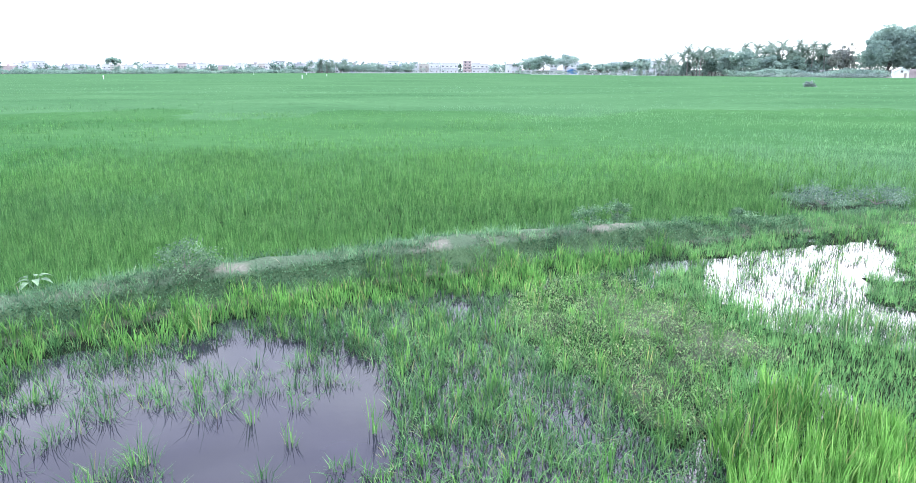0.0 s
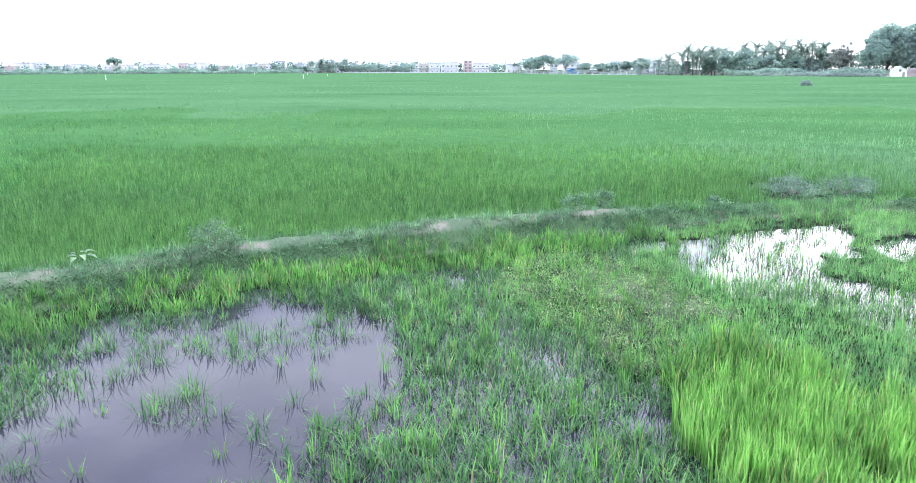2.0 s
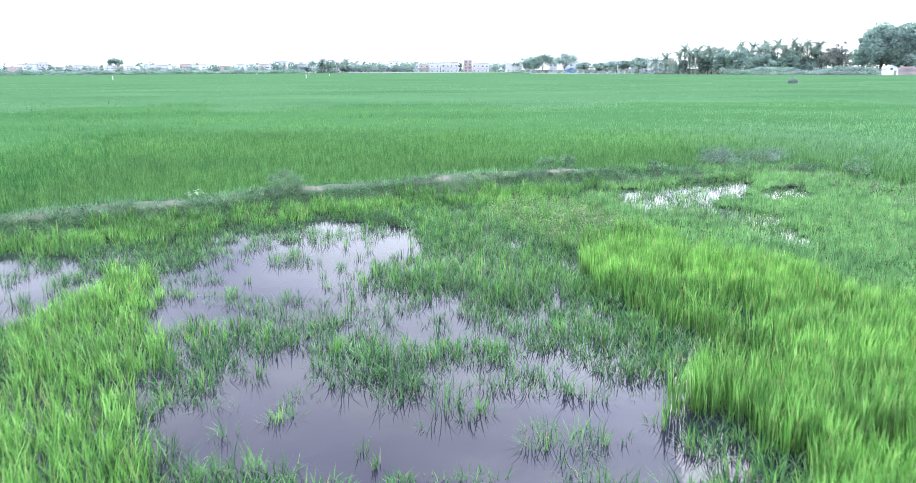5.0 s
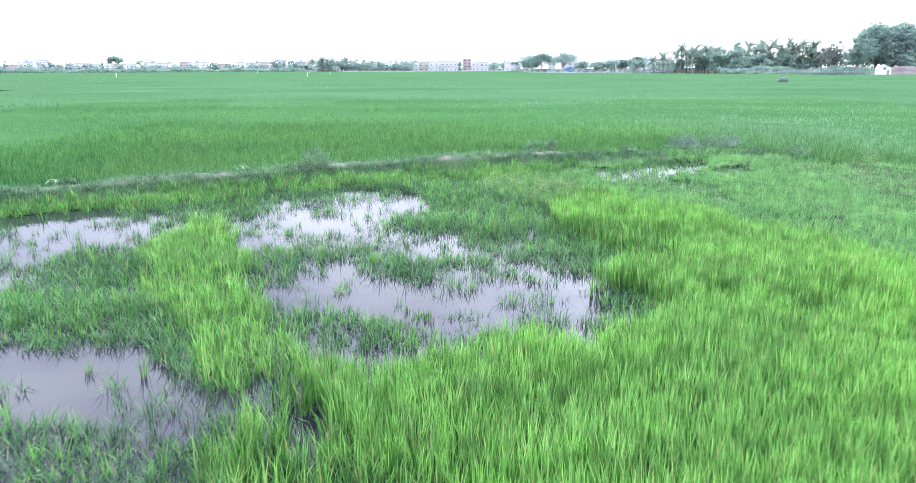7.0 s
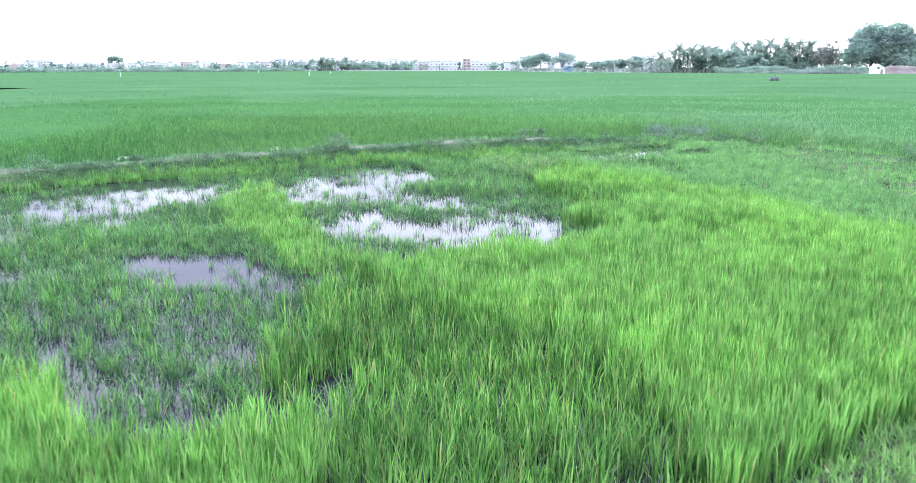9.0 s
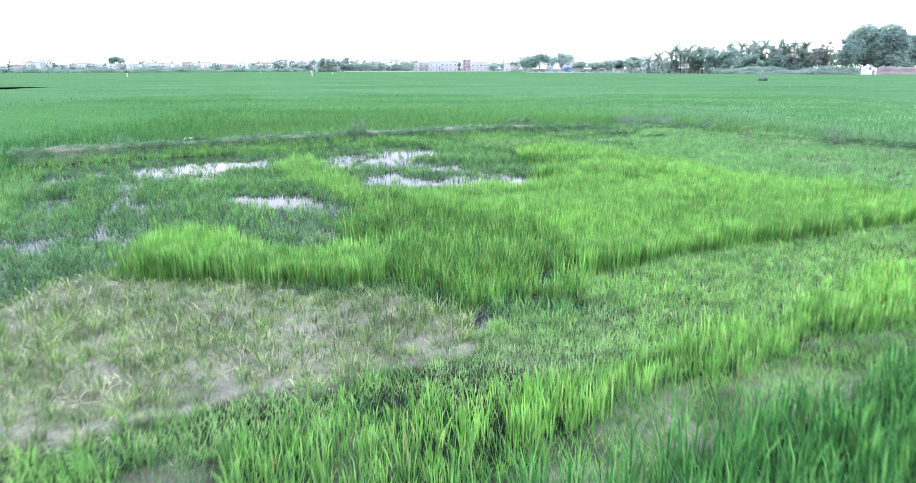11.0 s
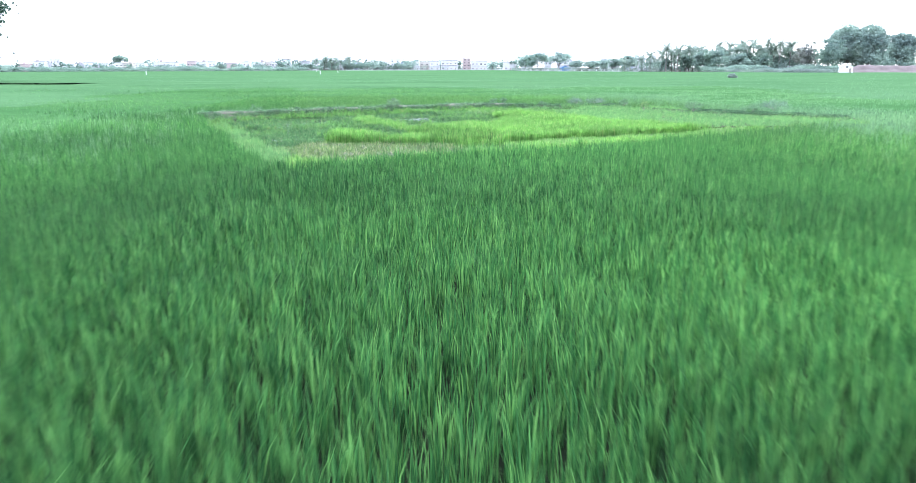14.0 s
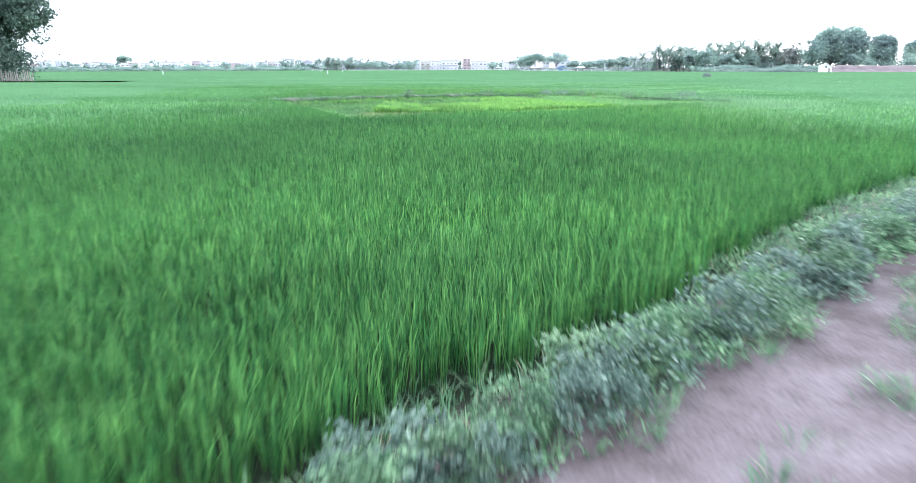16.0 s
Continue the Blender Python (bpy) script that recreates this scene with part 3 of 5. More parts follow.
def rice_plot(x, y):
    """0: the deep green crop on the near side; 1 and 2: the two crops beyond the bank, which meet at a seam."""
    far = y > 9.5 + np.clip(np.abs(x) - 14, 0, 40) * 0.12 + 2 * value_noise(x, y, 3, 33)
    sx = np.interp(y, [p[1] for p in SEAM], [p[0] for p in SEAM])
    blend = lattice(np.floor(x * 7), np.floor(y * 7), 44) - 0.5
    # Paler crop tones are strewn left and right for the veiling brightness there.
    far = far | ((x < -6) & (y > -7.5 + (x + 5.3) * 0.5 + value_noise(x, y, 2, 35) + 16 * blend))
    far = far | ((x > 10 + 3 * value_noise(x, y, 4, 36) + 8 * blend) & (y > -14 + 0.3 * x + 16 * blend))
    side = (x < -6) & (y < 16) & (lattice(np.floor(x * 7), np.floor(y * 7), 45) < 0.3 * np.clip((-6 - x) / 10, 0, 1))
    pale = far & (x > sx + 2.0 * (value_noise(x, y, 2.5, 34) - 0.5) + 9 * lattice(np.floor(x * 9), np.floor(y * 9), 48))
    pale = pale & ((y > 20) | (lattice(np.floor(x * 9), np.floor(y * 9), 37) < np.clip((x - 8) / 6, 0, 1)))
    z = np.where(pale, 2, np.where(far, 1, 0))
    z = np.where(far & (x < -6) & (y < 16), np.where(side, 2, 0), z)
    # beyond the seam the field is parted into long plots by narrow darker banks
    u, v = x - 0.35 * y, y + 0.06 * x + 3 * value_noise(x, y, 60, 38)
    row = np.floor(v / 31)
    col = np.floor(u / 85 + 0.37 * row)
    tone = lattice(row, col, 39)
    away = (y > 62)
    z = np.where(away & (z > 0), np.where(tone < 0.4, 2, 1), z)
    edge = np.abs(v / 31 - row - 0.5) > 0.5 - np.where(y < 150, 0.016, 0.035)
    z = np.where(away & edge & (lattice(row, col, 40) < 0.6) & (z > 0), 0, z)
    west = (y > 12) & (y < 70) & (x < -0.2 * y - 6) & (z > 0) & (lattice(np.floor(x * 3), np.floor(y * 3), 46) < 0.45)
    # Far eastern blades mostly take the pale tone, for haze on that side.
    east = away & (x > 0.14 * y + 4) & (z == 1) & (lattice(np.floor(x * 3), np.floor(y * 3), 47) < 0.7)
    z = np.where(west, 0, np.where(east, 2, z))
    return np.where(inside(x, y, LIGHT_PLOT), 3, z)


chunks = {0: [], 1: [], 2: [], 3: [], 4: [], 5: []}
for near, far, hills, per, width, fine, box in (
        (0, 7, 48, 12, 0.011, 2, (-6, 6, -40, 2)),
        (7, 13, 58, 11, 0.017, False, (-10, 10, -40, 24)),
        (13, 25, 40, 9, 0.023, False, (-18, 18, -40, 36)),
        (25, 45, 20, 5, 0.039, False, (-30, 30, -40, 56)),
        (45, 90, 9, 3, 0.078, False, (-58, 58, -40, 100)),
        (90, 200, 1.6, 3, 0.16, False, (-130, 130, -40, 210)),
        (200, 450, 0.3, 3, 0.42, False, (-290, 200, -40, 460)),
        (450, 760, 0.1, 3, 0.9, False, (-480, 60, 400, 720))):
    x, y = sow(hills, box, lambda x, y: (reach(x, y) >= near) & (reach(x, y) < far) & (y > -37.7 + np.abs(x) / 0.75))
    k = is_rice(x, y) & ~inside(x, y, POND)
    x, y = x[k], y[k]
    plot = rice_plot(x, y)
    # From 45 m out, blades switch to the haze-greyed copies of both crops.
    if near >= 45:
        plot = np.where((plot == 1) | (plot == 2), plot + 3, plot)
    for p in chunks:
        k = plot == p
        chunks[p].append(tufts(x[k], y[k], per, 0.05 if near < 20 else 0.09, rice_height(x[k], y[k]) * (0.72 if p == 3 else 1.0) * rng.uniform(*((0.76, 1.14) if near < 25 else (0.86, 1.06)), k.sum()), 0, width, 0.12 if fine else (0.20 if near < 25 else 0.42), 0.55 if fine else 0.60, fine))
blade_object("rice_crop", chunks[0], RICE, "dense deep green rice crop beside the weedy plot", "rice")
blade_object("rice_crop", chunks[1], RICE_FAR, "wide mid-green rice crop beyond the field bank", "rice")
blade_object("rice_crop", chunks[2], RICE_PALE, "wide paler green rice crop beyond the field bank, lifted for haze and veil", "rice")

blade_object("rice_crop", chunks[4], RICE_EVEN_HAZED, "distant even mid-green rice crop, greyed for haze", "rice")
blade_object("rice_crop", chunks[5], RICE_HAZY, "distant even pale green rice crop, greyed for haze", "rice")
blade_object("rice_crop", chunks[3], EDGE, "short light green rice in a far plot", "rice")
pond = new("pond", grid_mesh("pond", np.linspace(-90, -54, 20), np.linspace(78, 88.5, 12), lambda x, y: 0.06 + 0 * x, WATER, keep=lambda x, y: inside(x, y, POND)))
tagged(pond, "shallow open water in an unplanted plot", "water", kind="structure")


def canopy_height(x, y):
    d = reach(x, y)
    low = np.interp(d, [9, 16, 24, 60], [-0.12, 0.0, 0.16, 0.27]) - np.interp(to_line(x, y, PLOT + PLOT[:1])[0], [1.5, 6], [0.4, 0.0]) - np.interp(to_line(x, y, ROAD)[0], [3, 6], [0.5, 0.0])
    return low + 0.08 * value_noise(x, y, 2.4, 41) + 0.08 * value_noise(x, y, 4.0, 42) + 0.06 * value_noise(x, y, 30.0, 43)


cx = steps(-900, -50, 50, 300, 1.0, 1.07)
cy = steps(-60, -38, 80, 680, 1.0, 1.06)
canopy_cell = lambda x, y: is_rice(x, y) & ~inside(x, y, POND) & (to_line(x, y, BUND)[0] > 1.5) & (to_line(x, y, ROAD)[0] > 3)
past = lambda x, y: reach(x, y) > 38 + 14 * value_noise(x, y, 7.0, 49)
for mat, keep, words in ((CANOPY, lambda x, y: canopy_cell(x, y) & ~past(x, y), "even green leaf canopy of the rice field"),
                         (CANOPY_HAZED, lambda x, y: canopy_cell(x, y) & past(x, y), "even green leaf canopy of the distant rice fields, paled for haze")):
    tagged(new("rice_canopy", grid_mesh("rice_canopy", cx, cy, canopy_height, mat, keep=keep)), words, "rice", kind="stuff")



def zone_tufts(zone, dens, per, spread, length, vary, width, lean, bend, box=(-14, 20, -8, 24), extra=None, even=False, fine=True):
    x, y = sow(dens, box, lambda x, y: zones(x, y) == zone)
    if extra is not None:
        k = extra(x, y)
        x, y = x[k], y[k]
    k = (reach(x, y) < 15) | (rng.random(len(x)) < (0.9 if zone == VERGE_Z else 0.45))
    x, y = x[k], y[k]
    grow = (length(x, y) if callable(length) else length) * ((0.84 + 0.32 * value_noise(x, y, 1.1, 51)) if even else (0.8 + 0.5 * value_noise(x, y, 0.8, 51))) * rng.uniform(1 - vary / 2, 1 + vary / 2, len(x))
    return tufts(x, y, per, spread, grow, 0, width, lean, bend, fine, low=0.8 if even else 0.62)


off_bund = lambda x, y: (to_line(x, y, BUND)[0] > 2.2) & (y < 13)
by_bund = lambda x, y: ~off_bund(x, y)
blade_object("young_rice", [
    zone_tufts(YOUNG_Z, 100, 15, 0.055, lambda x, y: np.where((x < -0.8) & (y < 1.6), np.interp(x, [-2.9, -2.3], [0.58, 0.42]), 0.47), 0.18, 0.0100, 0.10, 0.38, even=True, fine=2),
    zone_tufts(STRIP_Z, 80, 13, 0.06, 0.29, 0.4, 0.0105, 0.12, 0.4, extra=lambda x, y: off_bund(x, y) & (y < 4) & (x > 0.3), fine=2),
    zone_tufts(STRIP_Z, 60, 14, 0.06, 0.23, 0.6, 0.0095, 0.2, 0.6, extra=lambda x, y: off_bund(x, y) & (y < 4) & (x > -4.5) & (x <= 0.3) & (value_noise(x, y, 0.6, 60) > 0.34), fine=2),
    zone_tufts(STRIP_Z, 44, 13, 0.06, 0.32, 0.6, 0.010, 0.2, 0.5, extra=lambda x, y: off_bund(x, y) & (y >= 4) & (x > -5.3)),
    zone_tufts(LOW_Z, 40, 10, 0.06, 0.17, 0.6, 0.010, 0.3, 0.6, extra=lambda x, y: (value_noise(x, y, 0.9, 66) > 0.5) | (x > 1.8)),
], YOUNG, "bright yellow-green patch of young rice standing in the wet plot", "rice")
tangle = lambda x, y: value_noise(x, y, 0.55, 67) > 0.10 + 0.16 * rng.random(len(x))
blade_object("weedy_rice", [zone_tufts(MIXED_Z, 70, 15, 0.055, 0.41, 0.55, 0.0095, 0.16, 0.6, extra=tangle, fine=2),
                            # Short darker blades low in the young stand, in place of shade at its foot.
                            zone_tufts(YOUNG_Z, 110, 8, 0.06, 0.25, 0.4, 0.012, 0.10, 0.3, fine=False),
                            zone_tufts(STRIP_Z, 50, 11, 0.06, 0.26, 0.5, 0.010, 0.2, 0.5, fine=False, extra=lambda x, y: off_bund(x, y) & (y >= 4))], MIXED,
             "uneven green rice mixed with weeds in the wet plot, plus darker blades as shade below young rice", "rice")
wet_patch = lambda x, y: value_noise(x, y, 0.9, 61) * 0.55 + value_noise(x, y, 0.32, 62) * 0.45
patchy = lambda x, y: wet_patch(x, y) > 0.40 - 0.10 * ((x < -2) & (y < 9)) - 0.06 * (y > 14.5) - 0.12 * ((x > -0.6) & (y > 8)) + 0.06 * rng.random(len(x))
blade_object("water_grass", [
    zone_tufts(WET, 105, 12, 0.06, 0.21, 0.8, 0.0085, 0.38, 0.9, extra=patchy),
    zone_tufts(WET, 80, 10, 0.08, 0.10, 0.7, 0.010, 0.7, 0.8, fine=False, extra=patchy),
    zone_tufts(WET, 12, 14, 0.05, 0.20, 0.8, 0.006, 0.4, 0.7, extra=lambda x, y: ~patchy(x, y)),
    zone_tufts(STRIP_Z, 60, 10, 0.06, 0.19, 0.7, 0.009, 0.35, 0.8, fine=False),
    zone_tufts(MIXED_Z, 18, 10, 0.07, 0.30, 0.6, 0.011, 0.45, 1.1),
    zone_tufts(POOL_Z, 34, 20, 0.06, 0.22, 0.8, 0.0062, 0.40, 0.8,
               extra=lambda x, y: value_noise(x, y, 0.8, 63) * 0.5 + value_noise(x, y, 0.28, 64) * 0.5 > 0.47 - 0.05 * ((y > 12.6) & (x < 0)) - 0.10 * ((y > 14) & (x < 0)) - 0.13 * (x > 3) - 0.14 * ((x > 3) & ((y < 16.3) | (x < 3.8))) + 0.13 * ((x < -4.5) & (y > 9)) - 0.12 * ((x < -1.5) & (x > -5.2) & (y < 6.6)) - 0.12 * ((x < -5.4) & (y < 8.2)) + 0.12 * rng.random(len(x))),
    zone_tufts(TRAMPLED_Z, 110, 9, 0.08, 0.15, 0.7, 0.006, 0.9, 0.5, fine=False),
    zone_tufts(STUBBLE_Z, 14, 10, 0.05, 0.14, 0.7, 0.006, 0.4, 0.5),
], REGROWTH, "grey-green grass tufts sprouting from shallow water", "grass")
blade_object("sedge", [
    zone_tufts(SEDGE_Z, 100, 11, 0.06, 0.20, 0.6, 0.010, 0.22, 0.5, fine=False, extra=lambda x, y: value_noise(x, y, 0.5, 68) > 0.12),
    zone_tufts(POOL_Z, 75, 10, 0.07, 0.21, 0.7, 0.007, 0.25, 0.5, extra=lambda x, y: (x > 3) & (y < np.interp(x, [4, 6], [16.8, 15.6])) & (value_noise(x, y, 0.45, 69) > 0.34)),
    zone_tufts(SEDGE_Z, 60, 9, 0.07, 0.14, 0.6, 0.010, 0.5, 0.6, fine=False),
    zone_tufts(TRAMPLED_Z, 60, 10, 0.08, 0.13, 0.7, 0.008, 0.8, 0.5, fine=False),
    zone_tufts(STRIP_Z, 70, 12, 0.06, 0.26, 0.7, 0.0105, 0.25, 0.6, extra=lambda x, y: off_bund(x, y) & (x < -4.5), fine=False),
], SEDGE, "dense pale blue-green sedge in the shallow water", "grass")
blade_object("cut_rice", [
    zone_tufts(LOW_Z, 230, 12, 0.06, 0.12, 0.7, 0.011, 0.5, 0.6, fine=False),
], CUT, "short pale green regrowth of cut rice", "rice")
blade_object("edge_grass", [
    zone_tufts(STRIP_Z, 60, 12, 0.055, 0.28, 0.7, 0.0105, 0.2, 0.6, extra=lambda x, y: by_bund(x, y) & (value_noise(x, y, 0.45, 59) > 0.18)),
    zone_tufts(GUTTER_Z, 150, 10, 0.07, 0.17, 0.8, 0.009, 0.45, 0.7, fine=False),
    zone_tufts(TRAMPLED_Z, 90, 8, 0.07, 0.12, 0.7, 0.008, 0.7, 0.6, fine=False),
    zone_tufts(TRAMPLED_Z, 9, 14, 0.05, 0.24, 0.6, 0.009, 0.2, 0.5),
    zone_tufts(WET, 12, 13, 0.05, 0.29, 0.5, 0.009, 0.17, 0.5, extra=lambda x, y: (value_noise(x, y, 1.4, 65) > 0.36) & (wet_patch(x, y) > 0.42)),
    zone_tufts(POOL_Z, 1.5, 16, 0.05, 0.26, 0.5, 0.007, 0.2, 0.5),
    zone_tufts(POOL_Z, 20, 8, 0.10, 0.29, 0.6, 0.0052, 0.12, 0.3, extra=lambda x, y: (x > 3) & (value_noise(x, y, 0.6, 66) > np.where((y < 16.3) | (x < 3.9), 0.15, 0.42))),
], EDGE, "light green grass fringe along the margins of the plot", "grass")
verge_bare = lambda x, y: value_noise(x, y, 1.1, 71) * 0.6 + value_noise(x, y, 0.35, 72) * 0.4 > 0.14 + 0.26 * (ground_height(x, y) > 0.335) + np.where(np.hypot((x - 9.2) / 1.0, (y - 22.2) / 0.45) < 1, 0.5, 0) + np.where(np.hypot((x - 8.4) / 1.5, (y - 23.0) / 1.5) < 1, 0.3, 0)
blade_object("verge_grass", [
    zone_tufts(VERGE_Z, 240, 10, 0.05, 0.11, 0.9, 0.0115, 0.6, 0.8, box=(-16, 20, 6, 26), extra=verge_bare, fine=False),
    zone_tufts(VERGE_Z, 12, 16, 0.09, 0.20, 0.7, 0.007, 0.40, 0.9, box=(-16, 20, 6, 26)),
    zone_tufts(VERGE_Z, 45, 8, 0.07, 0.20, 0.7, 0.013, 0.6, 0.8, box=(-6, 18, -40, -18)),
    zone_tufts(VERGE_Z, 90, 9, 0.08, 0.11, 0.8, 0.010, 0.7, 0.8, box=(0, 8, -36, -27), extra=lambda x, y: to_line(x, y, ROAD)[0] < 0.5, fine=False),
], VERGE, "dusty grey-green grass on the field bank and track side", "grass")
mats_of = lambda x, y: value_noise(x, y, 0.4, 73) > 0.26
blade_object("stubble", [
    zone_tufts(STUBBLE_Z, 62, 36, 0.045, 0.115, 0.8, 0.0085, 0.75, 0.8, extra=mats_of, fine=False),
    zone_tufts(STUBBLE_Z, 22, 14, 0.05, 0.17, 0.6, 0.008, 0.35, 0.6),
], OLIVE, "olive green tufts of cut rice stubble on wet mud", "stubble")
blade_object("cut_straw", [zone_tufts(LOW_Z, 26, 5, 0.09, 0.14, 0.6, 0.006, 1.0, 0.4, extra=lambda x, y: y < 6), zone_tufts(TRAMPLED_Z, 36, 5, 0.10, 0.15, 0.6, 0.005, 1.1, 0.3),
                           zone_tufts(STUBBLE_Z, 46, 11, 0.12, 0.16, 0.7, 0.0065, 1.1, 0.4, extra=lambda x, y: value_noise(x, y, 0.6, 74) > 0.25 + 0.10 * (x + 3.5))], STRAW,
             "pale cut straw lying on the mud", "straw")


# ---------------------------------------------------------------- helpers for things
def part(name, bm, mat, parent=None, label=""):
    me = bpy.data.meshes.new(name)
    bm.to_mesh(me)
    bm.free()
    me.materials.append(mat)
    ob = new(name, me)
    ob.parent = parent
    if label:
        tagged(ob, label)
    return ob


def array_part(name, verts, loops, sizes, mat, parent=None, label=""):
    ob = new(name, mesh_from_arrays(name, verts, loops, sizes, [mat]))
    ob.parent = parent
    if label:
        tagged(ob, label)
    return ob


def empty(name, x, y, z, label, category, group="", turn=0):
    ob = new(name)
    ob.matrix_world = pose(x, y, z, 0, 0, turn)
    return tagged(ob, label, category, group)


def add_box(bm, x0, y0, z0, x1, y1, z1, bevel=0.0):
    got = bmesh.ops.create_cube(bm, size=1, matrix=Matrix.LocRotScale(((x0 + x1) / 2, (y0 + y1) / 2, (z0 + z1) / 2), None, (x1 - x0, y1 - y0, z1 - z0)))
    if bevel:
        edges = {e for v in got["verts"] for e in v.link_edges}
        bmesh.ops.bevel(bm, geom=list(edges), offset=bevel, segments=1, affect="EDGES")


def add_tube(bm, points, radii, sides=7):
    rings = []
    for i, p in enumerate(points):
        p = Vector(p)
        a, b = Vector(points[max(i - 1, 0)]), Vector(points[min(i + 1, len(points) - 1)])
        turn = (b - a).to_track_quat("Z", "Y").to_matrix()
        rings.append([bm.verts.new(p + turn @ Vector((math.cos(k * math.tau / sides), math.sin(k * math.tau / sides), 0)) * radii[i]) for k in range(sides)])
    for r0, r1 in zip(rings, rings[1:]):
        for k in range(sides):
            bm.faces.new((r0[k], r0[(k + 1) % sides], r1[(k + 1) % sides], r1[k]))
    bm.faces.new(rings[0][::-1])
    bm.faces.new(rings[-1])


def leaf_arrays(centres, size, droop=0.0):
    """Small pointed leaves, each turned its own way."""
    n = len(centres)
    a = rng.normal(size=(n, 3))
    a[:, 2] -= droop
    a /= np.linalg.norm(a, axis=1)[:, None]
    b = np.cross(a, rng.normal(size=(n, 3)))
    b /= np.linalg.norm(b, axis=1)[:, None]
    s = (size * rng.uniform(0.6, 1.3, n))[:, None]
    v = np.stack((centres - a * s * 0.5, centres + b * s * 0.3, centres + a * s * 0.5, centres - b * s * 0.3), 1).reshape(-1, 3)
    return v, np.arange(4 * n), np.full(n, 4)


def crown_points(lobes, clumps, per, clump_r):
    """Leaf places in clumps over the outer part of some rounded lobes (cx, cy, cz, rx, ry, rz)."""
    weights = np.array([l[3] * l[5] for l in lobes])
    pick = rng.choice(len(lobes), clumps, p=weights / weights.sum())
    d = rng.normal(size=(clumps, 3))
    d /= np.linalg.norm(d, axis=1)[:, None]
    d[:, 2] = np.where(d[:, 2] < -0.85, -d[:, 2], d[:, 2])
    r = rng.uniform(0.55, 1.05, clumps)[:, None]
    L = np.array(lobes)[pick]
    c = L[:, :3] + d * L[:, 3:] * r
    spread = np.clip(rng.normal(size=(clumps, per, 3)), -1.5, 1.5) * np.array((0.55, 0.55, 0.38)) * clump_r * rng.uniform(0.6, 1.4, clumps)[:, None, None]
    return c, (c[:, None, :] + spread).reshape(-1, 3)


def broadleaf_tree(x, y, height, width, mat, label, group="", clumps=70, per=34, leaf=0.5, bare=0.25):
    tree = empty("tree", x, y, 0, label, "tree", group)
    r = width / 2
    base = height * bare
    tall = height - base
    lobes = [(0, 0, base + tall * 0.55, r * 0.8, r * 0.8, tall * 0.45)]
    fill = 0.82 if clumps > 300 else 1.0
    for k in range(16 if clumps > 300 else 7):
        a = rng.uniform(0, math.tau)
        q = rng.uniform(0.35, 0.70)
        lobes.append((math.cos(a) * r * q, math.sin(a) * r * q, base + tall * rng.uniform(0.20, 0.72), r * fill * rng.uniform(0.34, 0.52), r * fill * rng.uniform(0.34, 0.52), tall * fill * rng.uniform(0.20, 0.34)))
    c, pts = crown_points(lobes, clumps, per, max((0.07 if clumps > 300 else 0.09) * width, 0.5))
    v, l, s = leaf_arrays(pts, leaf)
    array_part("crown", v, l, s, mat, tree)
    bm = bmesh.new()
    t = max(0.02 * height, 0.10)
    fork = base * 0.8 + 0.2
    add_tube(bm, [(0, 0, -0.2), (0.1 * t, 0, fork * 0.5), (0, 0.1, fork), (0.2, 0, base + tall * 0.45)], [t * 1.25, t, t * 0.85, t * 0.3])
    for p in c[:: max(1, clumps // 7)]:
        mid = (p[0] * 0.45, p[1] * 0.45, fork + (p[2] - fork) * 0.6)
        add_tube(bm, [(0, 0.1, fork * 0.95), mid, tuple(p)], [t * 0.55, t * 0.32, t * 0.1], 5)
    part("trunk", bm, BARK, tree)
    return tree


def frond_mesh(rise, length):
    """One feathered frond along x: narrow hanging leaflets in pairs on a stalk that bends over."""
    out, side = np.array((1.0, 0, 0)), np.array((0, 1.0, 0))
    count = 22
    verts, p, ang, st = [], np.array((0.0, 0, 0)), rise, length / count
    for j in range(count):
        q = p + out * math.cos(ang) * st + np.array((0, 0, math.sin(ang) * st))
        w = 0.82 * math.sin(math.pi * (0.12 + 0.85 * j / count))
        for sgn in (-1, 1):
            tip = (p + q) / 2 + side * sgn * w + out * 0.35 - np.array((0, 0, 0.42 * w + 0.05))
            verts += [p, p + (q - p) * 0.75, tip]
        verts += [p - side * 0.04, p + side * 0.04, q]
        p, ang = q, max(ang - 0.058, -1.35)
    n = len(verts) // 3
    return mesh_from_arrays("frond", np.array(verts), np.arange(3 * n), np.full(n, 3), [PALM])


FRONDS = [frond_mesh(-0.55 + 2.0 * k / 9, 4.3 + 1.3 * ((k * 7) % 10) / 9) for k in range(10)]


